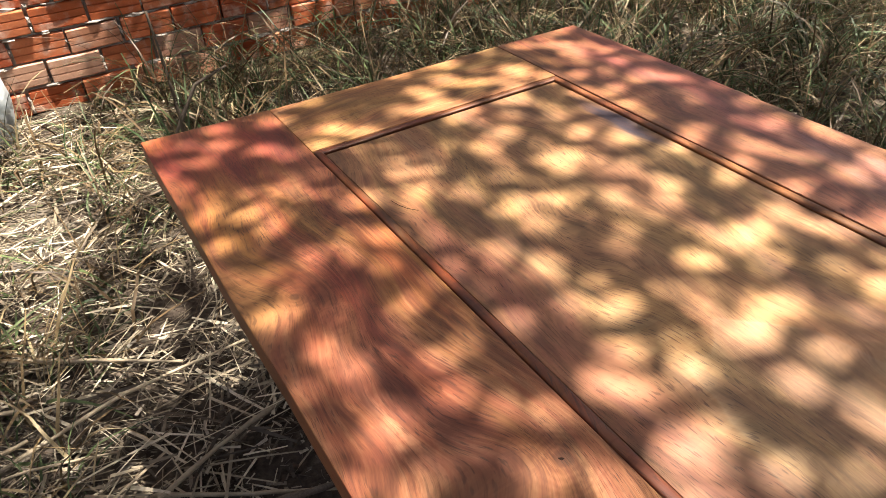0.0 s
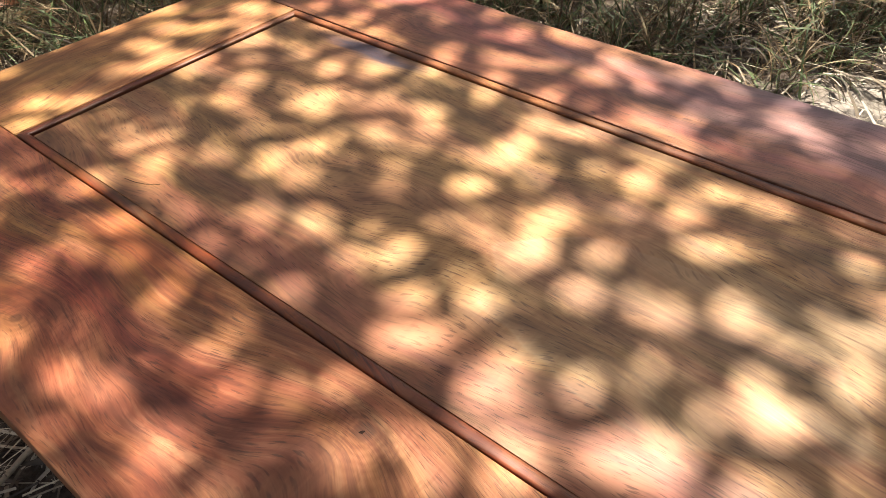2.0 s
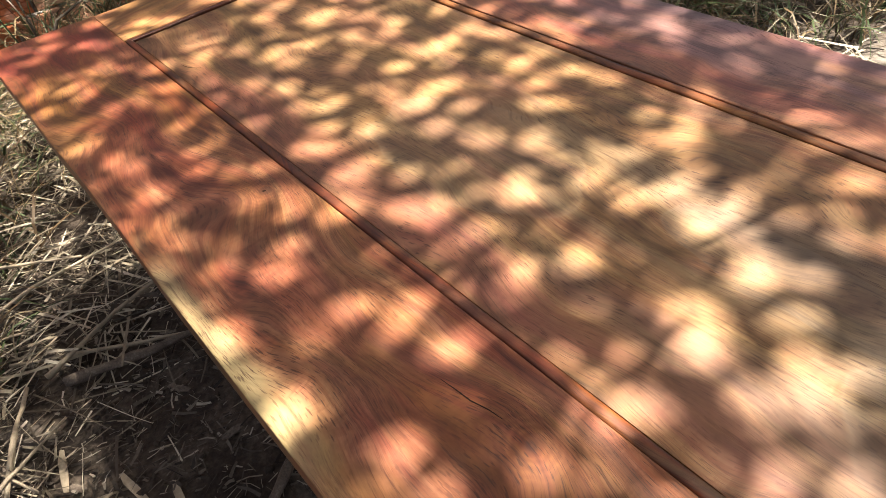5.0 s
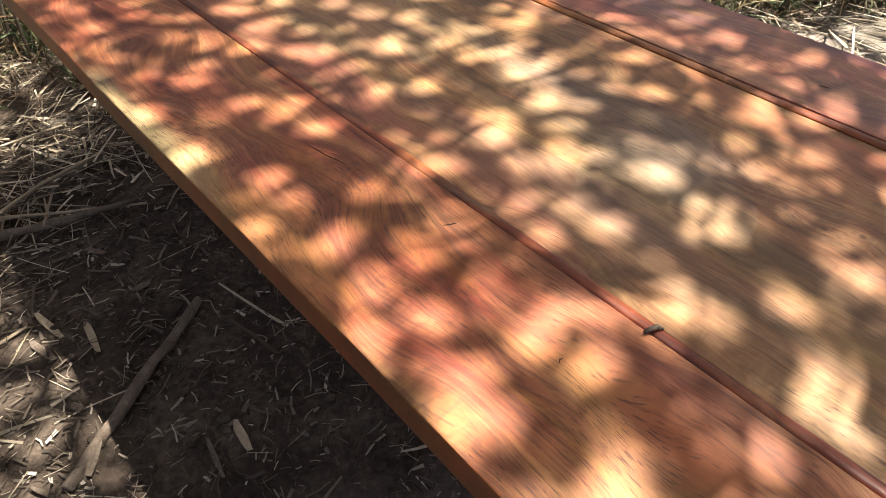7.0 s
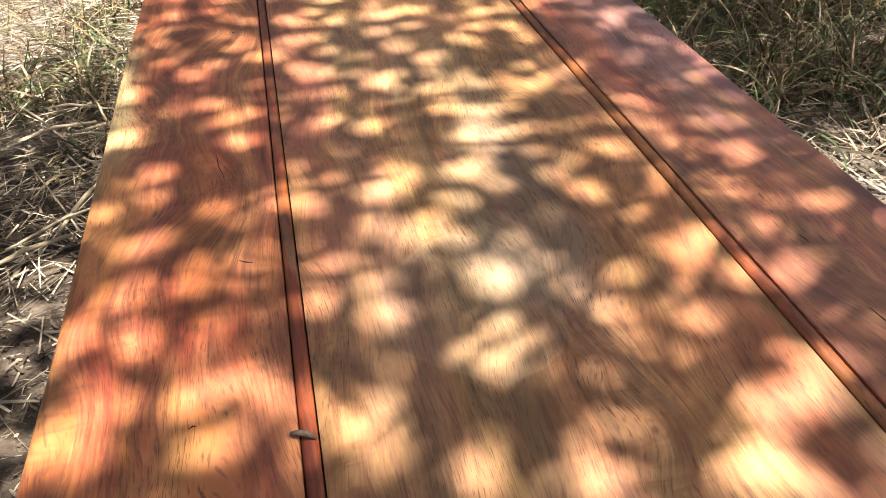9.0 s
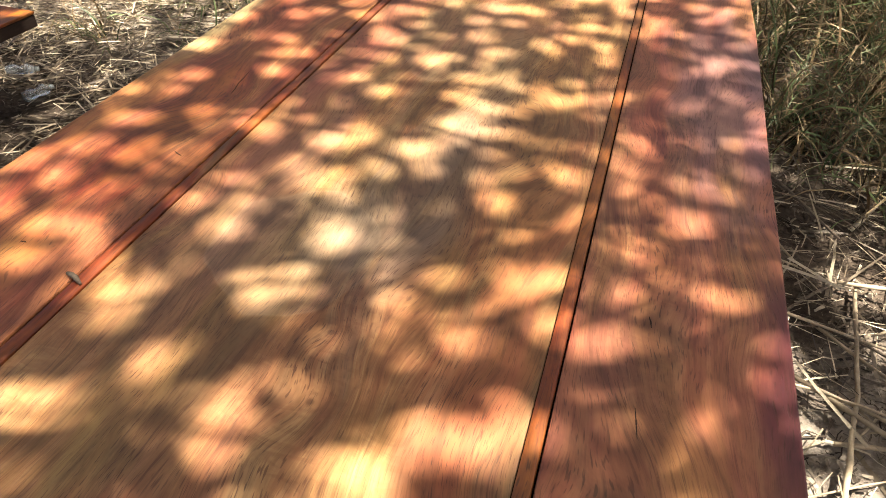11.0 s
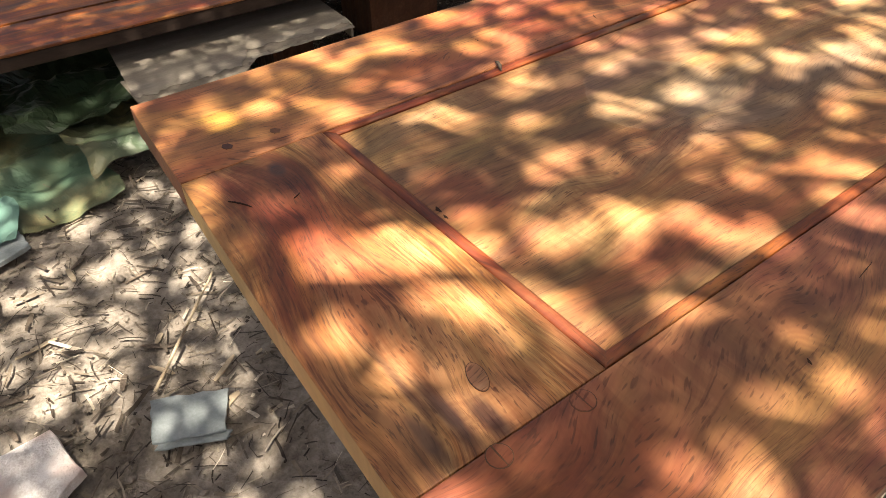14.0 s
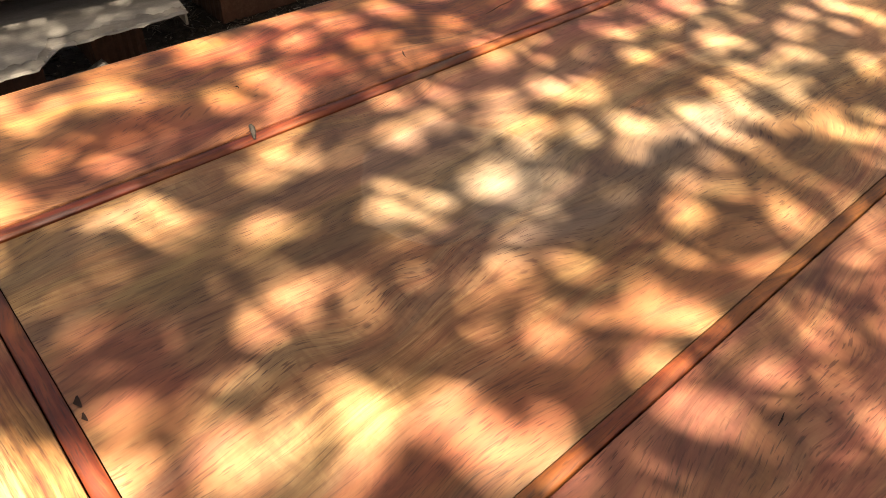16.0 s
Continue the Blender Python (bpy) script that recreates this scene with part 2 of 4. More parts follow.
M_STILE_RIGHT = wood(
    "pink_purple_stile_wood", 1, ((0.17, 0.052, 0.028), (0.31, 0.122, 0.060), (0.44, 0.215, 0.105)), ((0.27, 0.095, 0.056), 0.6), 7.7,
    knots=((0.77, 0.30, 0.07), (0.77, 0.06, 0.10)), second=(0.33, 0.15, 0.06), gloss=0.30,
    stains_and_sheen=((0.87, 0.50, 0.050, 0.34, (0.10, 0.022, 0.026), 0.85), (0.87, 1.15, 0.05, 0.16, (0.055, 0.040, 0.048), 0.8),
            (0.71, 0.52, 0.03, 0.13, (0.16, 0.045, 0.042), 0.4), (0.79, 0.32, 0.06, 0.2, (0.38, 0.185, 0.075), 0.5),
            # last of these: bluish sky sheen, put into the colour as grey-lilac
            (0.76, 0.05, 0.12, 0.13, (0.24, 0.082, 0.032), 0.7), (0.80, 1.75, 0.09, 0.30, (0.28, 0.10, 0.07), 0.5), (0.81, 1.10, 0.09, 0.42, (0.23, 0.128, 0.112), 0.7)))
M_RAIL_FAR = wood("ochre_rail_wood", 0, ((0.22, 0.088, 0.035), (0.37, 0.178, 0.072), (0.47, 0.265, 0.118)), ((0.42, 0.22, 0.085), 0.5), 11.3, second=(0.25, 0.105, 0.042))
M_RAIL_NEAR = wood(
    "golden_rail_wood", 0, ((0.12, 0.034, 0.014), (0.36, 0.150, 0.056), (0.56, 0.310, 0.135)), ((0.50, 0.255, 0.10), 0.5), 17.9,
    knots=((0.250, 0.085, 0.04),), second=(0.19, 0.066, 0.026), bold=0.75, edge=(0.6415, (0.44, 0.28, 0.14)),
    stains_and_sheen=((0.30, 0.07, 0.14, 0.10, (0.14, 0.034, 0.016), 0.85), (0.248, 0.085, 0.017, 0.010, (0.028, 0.018, 0.016), 0.95), (0.42, 0.06, 0.12, 0.09, (0.25, 0.075, 0.030), 0.55),
            (0.38, 0.13, 0.05, 0.05, (0.20, 0.06, 0.025), 0.6), (0.645, 0.010, 0.05, 0.015, (0.040, 0.018, 0.016), 0.85), (0.635, 0.036, 0.06, 0.014, (0.040, 0.018, 0.016), 0.9),
            (0.655, 0.060, 0.04, 0.011, (0.050, 0.022, 0.018), 0.8), (0.60, 0.024, 0.06, 0.006, (0.060, 0.026, 0.018), 0.7)))
M_PANEL = wood(
    "tan_olive_panel_wood", 1, ((0.19, 0.078, 0.034), (0.32, 0.153, 0.064), (0.45, 0.262, 0.120)), ((0.28, 0.165, 0.072), 0.65), 23.4,
    knots=((0.486, 0.383, 0.028), (0.47, 0.46, 0.018)), second=(0.22, 0.135, 0.078), bold=0.4,
    laps=((0.385, 0.56, 0.085, 0.105, (0.46, 0.36, 0.27)), (0.455, 0.74, 0.045, 0.19, (0.34, 0.30, 0.24)), (0.40, 1.15, 0.10, 0.16, (0.44, 0.34, 0.24))),
    stains_and_sheen=((0.26, 1.15, 0.06, 0.65, (0.29, 0.100, 0.066), 0.7),
            (0.34, 0.38, 0.08, 0.28, (0.24, 0.145, 0.055), 0.6), (0.61, 0.5, 0.06, 0.5, (0.29, 0.098, 0.045), 0.7),
            (0.5, 0.85, 0.05, 0.4, (0.24, 0.165, 0.095), 0.6), (0.45, 0.22, 0.16, 0.06, (0.25, 0.085, 0.040), 0.7),
            (0.50, 1.62, 0.22, 0.55, (0.38, 0.200, 0.092), 0.6), (0.30, 0.60, 0.05, 0.3, (0.33, 0.175, 0.100), 0.5), (0.44, 0.62, 0.09, 0.10, (0.25, 0.17, 0.11), 0.5),
            (0.640, 1.72, 0.024, 0.11, (0.030, 0.025, 0.038), 0.95)))
M_MOULD = wood("dark_red_moulding_wood", 1, ((0.080, 0.018, 0.008), (0.180, 0.044, 0.017), (0.29, 0.090, 0.032)), ((0.17, 0.034, 0.014), 0.5), 5.2, gloss=0.34)
M_MOULD_RIGHT = wood("red_brown_moulding_wood", 1, ((0.085, 0.021, 0.009), (0.190, 0.054, 0.020), (0.30, 0.108, 0.040)), ((0.22, 0.070, 0.026), 0.4), 8.2, gloss=0.34, stains_and_sheen=((0.665, 1.7, 0.1, 0.7, (0.30, 0.130, 0.050), 0.4),))
M_MOULD_ACROSS = wood("moulding_cross_wood", 0, ((0.085, 0.021, 0.009), (0.180, 0.050, 0.019), (0.28, 0.100, 0.038)), ((0.17, 0.042, 0.017), 0.5), 6.2, gloss=0.36)
M_OTHER = wood("deep_orange_door_wood", 1, ((0.060, 0.013, 0.004), (0.17, 0.042, 0.009), (0.34, 0.105, 0.020)), ((0.17, 0.038, 0.009), 0.6), 31.0, gloss=0.38)
M_PLUG = wood("wood_plug", 1, ((0.06, 0.020, 0.010), (0.11, 0.036, 0.016), (0.18, 0.065, 0.028)), ((0.1, 0.03, 0.015), 0.3), 2.2)
M_PATCH = wood("pale_patch_wood", 1, ((0.40, 0.18, 0.085), (0.56, 0.30, 0.15), (0.64, 0.38, 0.21)), ((0.5, 0.22, 0.1), 0.3), 2.9)
M_DARK = plain("dark_crack", [(0.3, (0.018, 0.009, 0.006)), (0.7, (0.045, 0.020, 0.011))], 40)


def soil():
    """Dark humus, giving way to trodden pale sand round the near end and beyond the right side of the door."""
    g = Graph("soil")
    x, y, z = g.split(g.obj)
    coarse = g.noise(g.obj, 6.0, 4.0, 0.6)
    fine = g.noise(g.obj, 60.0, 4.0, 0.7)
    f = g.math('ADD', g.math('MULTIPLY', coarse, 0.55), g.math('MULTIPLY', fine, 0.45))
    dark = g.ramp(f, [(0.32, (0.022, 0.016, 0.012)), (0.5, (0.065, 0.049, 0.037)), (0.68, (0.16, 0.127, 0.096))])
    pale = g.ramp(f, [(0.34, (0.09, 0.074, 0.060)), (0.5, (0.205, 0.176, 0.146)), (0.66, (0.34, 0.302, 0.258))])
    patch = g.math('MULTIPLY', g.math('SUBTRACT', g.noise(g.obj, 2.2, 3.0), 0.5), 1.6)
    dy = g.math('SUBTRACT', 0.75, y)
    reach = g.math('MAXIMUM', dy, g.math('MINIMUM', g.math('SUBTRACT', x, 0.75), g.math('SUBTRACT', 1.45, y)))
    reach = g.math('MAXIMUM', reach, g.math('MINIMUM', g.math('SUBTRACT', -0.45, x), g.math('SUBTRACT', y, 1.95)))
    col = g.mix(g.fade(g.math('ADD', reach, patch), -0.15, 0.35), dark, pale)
    # beyond the yard the ground is rough brown-green turf
    away = g.math('MAXIMUM', g.math('ABSOLUTE', x), g.math('ABSOLUTE', g.math('SUBTRACT', y, 1.0)))
    turf = g.ramp(g.noise(g.obj, 1.3, 5.0, 0.7), [(0.35, (0.035, 0.045, 0.018)), (0.55, (0.085, 0.085, 0.038)), (0.7, (0.15, 0.125, 0.065))])
    col = g.mix(g.fade(g.math('ADD', away, g.math('MULTIPLY', patch, 2.0)), 2.2, 4.4), col, turf)
    g.bump(g.math('ADD', coarse, g.math('MULTIPLY', fine, 0.6)), 1.0, 0.012)
    return g.finish(col, 0.95, 0.2)


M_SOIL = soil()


def clay():
    """Fired clay that differs from brick to brick, from deep orange to pale pink, with lime bloom and soot."""
    g = Graph("fired_clay")
    rnd = g.random()
    v = g.join(g.math('ADD', g.split(g.obj)[0], g.math('MULTIPLY', rnd, 37.0)), g.split(g.obj)[1], g.split(g.obj)[2])
    col = g.ramp(rnd, [(0.0, (0.30, 0.060, 0.022)), (0.35, (0.46, 0.115, 0.042)), (0.7, (0.52, 0.185, 0.085)), (1.0, (0.55, 0.33, 0.23))])
    coarse, fine = g.noise(v, 14.0, 4.0, 0.6), g.noise(v, 120.0, 3.0, 0.7)
    col = g.mix(g.fade(coarse, 0.48, 0.70, 0.0, 0.65), col, (0.60, 0.44, 0.35))
    col = g.mix(g.fade(g.noise(v, 9.0, 4.0, 0.65), 0.52, 0.68, 0.0, 0.6), col, (0.16, 0.050, 0.026))
    col = g.mix(g.fade(fine, 0.5, 0.75, 0.0, 0.35), col, (0.24, 0.075, 0.035))
    g.bump(g.math('ADD', coarse, g.math('MULTIPLY', fine, 0.5)), 0.7, 0.004)
    return g.finish(col, 0.9, 0.25)


M_CLAY = clay()
M_BLOCK = plain("dark_brown_clay", [(0.3, (0.060, 0.026, 0.014)), (0.55, (0.11, 0.048, 0.026)), (0.75, (0.17, 0.085, 0.050))], 10.0, 0.85, 0.5, 0.003, vary=0.4)
# second door's side: grime, with the dim shade there put into the colour
M_EDGE = plain("dirty_shaded_edge", [(0.3, (0.016, 0.010, 0.008)), (0.7, (0.050, 0.030, 0.022))], 16.0, 0.8, 0.5, 0.002, (1, 0.2, 1))
M_MORTAR = plain("mortar", [(0.3, (0.28, 0.24, 0.205)), (0.7, (0.54, 0.49, 0.43))], 30.0, 0.95, 0.9, 0.008)
M_STRAW = blades("dry_straw", [(0.0, (0.038, 0.028, 0.020)), (0.35, (0.140, 0.110, 0.075)), (0.7, (0.34, 0.285, 0.200)), (1.0, (0.62, 0.55, 0.42))], 0.55, 0.4)
M_LITTER = blades("wood_litter", [(0.0, (0.028, 0.021, 0.016)), (0.45, (0.085, 0.067, 0.051)), (0.8, (0.20, 0.166, 0.128)), (0.95, (0.38, 0.33, 0.26)), (1.0, (0.55, 0.49, 0.40))], 0.75, 0.3)
M_GRASS = blades("dry_and_green_grass", [(0.0, (0.032, 0.062, 0.022)), (0.34, (0.135, 0.180, 0.070)), (0.40, (0.050, 0.032, 0.017)), (0.62, (0.135, 0.086, 0.043)), (0.82, (0.25, 0.175, 0.090)), (1.0, (0.46, 0.37, 0.22))], 0.55, 0.4, 0.25)
M_LEAF = blades("tree_leaves", [(0.0, (0.030, 0.060, 0.016)), (1.0, (0.080, 0.120, 0.032))], 0.5, 0.4, 0.18)
M_BARK = plain("bark", [(0.3, (0.06, 0.045, 0.032)), (0.7, (0.20, 0.155, 0.115))], 14.0, 0.95, 1.0, 0.01, (1, 1, 0.25))
M_STICK = plain("weathered_stick", [(0.3, (0.05, 0.036, 0.026)), (0.55, (0.15, 0.118, 0.090)), (0.75, (0.32, 0.27, 0.215))], 30.0, 0.9, 1.0, 0.004, vary=0.5)
M_CANE = plain("dry_cane", [(0.3, (0.24, 0.18, 0.115)), (0.7, (0.47, 0.395, 0.285))], 20.0, 0.6, 0.4, 0.002, vary=0.4)
M_SLAB = plain("grey_brown_cardboard", [(0.3, (0.165, 0.140, 0.110)), (0.55, (0.25, 0.218, 0.178)), (0.75, (0.34, 0.305, 0.258))], 5.0, 0.9, 0.4, 0.002, (5.0, 1.0, 1.0))
M_TARP = plain("green_sheet", [(0.3, (0.05, 0.085, 0.050)), (0.5, (0.13, 0.135, 0.070)), (0.7, (0.22, 0.175, 0.090))], 7.0, 0.5, 0.3, 0.003, two=(0.085, 0.155, 0.105))
M_TARP_TAN = plain("tan_sheet", [(0.3, (0.070, 0.090, 0.045)), (0.5, (0.125, 0.115, 0.055)), (0.7, (0.19, 0.155, 0.085))], 3.5, 0.45, 0.15, 0.002, two=(0.050, 0.090, 0.060))
M_TARP_TEAL = plain("teal_sheet", [(0.3, (0.08, 0.19, 0.15)), (0.7, (0.17, 0.30, 0.25))], 5.0, 0.45, 0.15, 0.002)
# darker copy of the green sheet: the shade over it is in the colour
M_TARP_SHADED = plain("shaded_green_sheet", [(0.3, (0.012, 0.026, 0.014)), (0.7, (0.036, 0.055, 0.028))], 5.0, 0.45, 0.15, 0.002)
M_PLATE = plain("blue_grey_board", [(0.3, (0.16, 0.185, 0.19)), (0.55, (0.25, 0.285, 0.29)), (0.75, (0.34, 0.37, 0.365))], 18.0, 0.7, 0.5, 0.002)
M_CHALK = plain("white_plaster", [(0.35, (0.52, 0.46, 0.43)), (0.55, (0.80, 0.77, 0.75)), (0.7, (0.86, 0.84, 0.83))], 26.0, 0.95, 1.0, 0.010, two=(0.62, 0.50, 0.46))
M_SACK = plain("pale_sack", [(0.3, (0.36, 0.42, 0.44)), (0.7, (0.62, 0.66, 0.67))], 9.0, 0.5, 0.6, 0.01)


# ---- mesh helpers ----
def part(name, bm, material, parent=None, label=""):
    me = bpy.data.meshes.new(name)
    bm.normal_update()
    bm.to_mesh(me)
    bm.free()
    me.materials.append(material)
    ob = new(name, me)
    if parent is not None:
        ob.parent = parent
    return tagged(ob, label)


def cloud(name, verts, faces, material, smooth=False):
    me = bpy.data.meshes.new(name)
    me.from_pydata(verts, [], faces)
    me.materials.append(material)
    if smooth:
        me.polygons.foreach_set("use_smooth", [True] * len(me.polygons))
    return new(name, me)


def empty(name, label, category, group="", at=(0, 0, 0)):
    ob = new(name)
    ob.location = at
    return tagged(ob, label, category, group)


def prism(outline, z0, z1, bevel=0.0, segments=2):
    """A flat solid over an outline (x, y), with its upper and lower edges rounded."""
    bm = bmesh.new()
    low = [bm.verts.new((x, y, z0)) for x, y in outline]
    f = bm.faces.new(low)
    top = bmesh.ops.extrude_face_region(bm, geom=[f])
    bmesh.ops.translate(bm, vec=(0, 0, z1 - z0), verts=[v for v in top["geom"] if isinstance(v, bmesh.types.BMVert)])
    bmesh.ops.recalc_face_normals(bm, faces=bm.faces)
    if bevel:
        flat = [e for e in bm.edges if abs(e.verts[0].co.z - e.verts[1].co.z) < 1e-6]
        bmesh.ops.bevel(bm, geom=flat, offset=bevel, segments=segments, affect='EDGES', profile=0.6)
    return bm


def tube(points, radii, sides=7, wobble=0.0, seed=0):
    """A tapered round or knobbly rod through points."""
    rng = random.Random(seed)
    bm = bmesh.new()
    rings = []
    for i, (p, r) in enumerate(zip(points, radii)):
        p = Vector(p)
        d = Vector(points[min(i + 1, len(points) - 1)]) - Vector(points[max(i - 1, 0)])
        q = d.to_track_quat('Z', 'Y')
        rings.append([bm.verts.new(p + q @ Vector((math.cos(k * math.tau / sides), math.sin(k * math.tau / sides), 0)) * r * (1 + rng.uniform(-wobble, wobble)))
                      for k in range(sides)])
    for a, b in zip(rings, rings[1:]):
        for k in range(sides):
            bm.faces.new((a[k], a[(k + 1) % sides], b[(k + 1) % sides], b[k]))
    bm.faces.new(rings[0][::-1])
    bm.faces.new(rings[-1])
    for f in bm.faces:
        f.smooth = sides > 5
    return bm


def strip(verts, faces, base, heading, length, width, rise, bend, thick, rng, steps=3, curl=0.0, stray=0.07):
    """Adds one flattened straw or blade: a thin closed sliver that starts at base, climbs by rise and bends."""
    p = Vector(base)
    h, climb = heading, rise
    n0 = len(verts)
    roll = rng.uniform(-0.7, 0.7)
    for i in range(steps + 1):
        f = i / steps
        d = Vector((math.cos(h) * math.cos(climb), math.sin(h) * math.cos(climb), math.sin(climb)))
        side = Vector((-math.sin(h), math.cos(h), 0))
        up = d.cross(side) * -1
        s = side * math.cos(roll) + up * math.sin(roll)
        w = width * (1.0 - curl * f) * 0.5
        verts.append(p + s * w)
        verts.append(p - s * w)
        verts.append(p + up * thick + s * w * 0.15)
        p = p + d * (length / steps)
        climb += bend / steps
        h += rng.uniform(-stray, stray)
    for i in range(steps):
        a = n0 + 3 * i
        faces += [(a + 1, a + 4, a + 5, a + 2), (a + 2, a + 5, a + 3, a), (a, a + 3, a + 4, a + 1)]


# ---- ground ----
def ground_height(x, y):
    n = noise.noise(Vector((x * 1.3, y * 1.3, 0.3))) * 0.022 + noise.noise(Vector((x * 6, y * 6, 4.0))) * 0.011 + noise.noise(Vector((x * 15, y * 15, 9.0))) * 0.007
    near = max(0.0, 1 - max(abs(x), abs(y - 1)) / 9)
    return n * near - 0.004


def ground_sheet():
    edges = sorted({-600, -200, -60, -20, -10, -6, -4.5, 6.5, 8, 11, 20, 60, 200, 600} | {round(-4 + 0.03 * i, 3) for i in range(337)})
    n = len(edges)
    verts = [(x - 1.0, y, ground_height(x - 1.0, y)) for y in edges for x in edges]
    faces = [(j * n + i, j * n + i + 1, (j + 1) * n + i + 1, (j + 1) * n + i) for j in range(n - 1) for i in range(n - 1)]
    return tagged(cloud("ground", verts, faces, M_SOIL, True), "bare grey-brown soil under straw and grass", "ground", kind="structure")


ground_sheet()

# ---- door lying flat ----
TOP, THICK = 0.644, 0.040
WIDE, LONG = 0.865, 2.105
IN_X0, IN_X1, IN_Y0, IN_Y1 = 0.209, 0.675, 0.165, 1.924
BAND = 0.0160
SUNK = 0.0045  # the panel lies this much under the frame


def near_y(x):
    return -0.058 * x if x < 0.5 else -0.029 - 0.03 * (x - 0.5)


def edge_run(a, b, n, seed, depth):
    """Points from a to b with slight waviness, as a hand-planed edge has."""
    rng = random.Random(seed)
    out = []
    for i in range(n + 1):
        f = i / n
        w = rng.uniform(-depth, depth) if 0 < i < n else 0
        d = Vector((b[0] - a[0], b[1] - a[1])).normalized()
        out.append((a[0] + (b[0] - a[0]) * f - d.y * w, a[1] + (b[1] - a[1]) * f + d.x * w))
    return out


def band(corners, inset, parent, materials):
    """The four mitred mouldings of a frame: a rounded bead between two fine quirks."""
    (x0, y0), (x1, y1) = corners
    profile = [(0.0007, -0.030), (0.0007, -0.0032), (0.0019, -0.0016), (0.0042, -0.0007), (0.0076, -0.0004), (0.0108, -0.0008), (0.0136, -0.0019),
               (inset - 0.0008, -0.0034), (inset - 0.0008, -0.030)]
    sides = [((x0, y0), (x0, y1), (1, 1), (1, -1)), ((x1, y1), (x1, y0), (-1, -1), (-1, 1)), ((x1, y0), (x0, y0), (-1, 1), (1, 1)), ((x0, y1), (x1, y1), (1, -1), (-1, -1))]
    for i, (a, b, ia, ib) in enumerate(sides):
        bm = bmesh.new()
        steps = 16 if i < 2 else 6
        rows = []
        for k in range(steps + 1):
            f = k / steps
            wav = 0.0006 * math.sin(k * 2.4 + i)
            # the joint has opened wider towards the far end
            outer, inner = ((0.0002, 0.0007), (0.0009, 0.0002), (0.0004, 0.0002), (0.0012, 0.0006))[i]
            gap = 0.0016 * max(0.0, (a[1] * (1 - f) + b[1] * f) - 0.5) / 1.5
            pairs = [(d + (gap + outer if j < 2 else -gap - inner if j > 6 else 0.0), z) for j, (d, z) in enumerate(profile)]
            rows.append([bm.verts.new(((a[0] + ia[0] * d) * (1 - f) + (b[0] + ib[0] * d) * f, (a[1] + ia[1] * d) * (1 - f) + (b[1] + ib[1] * d) * f, TOP + z + wav))
                         for d, z in pairs])
        for r, s in zip(rows, rows[1:]):
            for j in range(len(profile) - 1):
                bm.faces.new((r[j], r[j + 1], s[j + 1], s[j])).smooth = 0 < j < len(profile) - 2
            for j in (1, len(profile) - 2):
                bm.edges.get((r[j], s[j])).smooth = False
        bmesh.ops.recalc_face_normals(bm, faces=bm.faces)
        if sum(f.normal.z for f in bm.faces) < 0:
            bmesh.ops.reverse_faces(bm, faces=bm.faces)
        part("moulding", bm, materials[i], parent, "dark red grooved moulding")


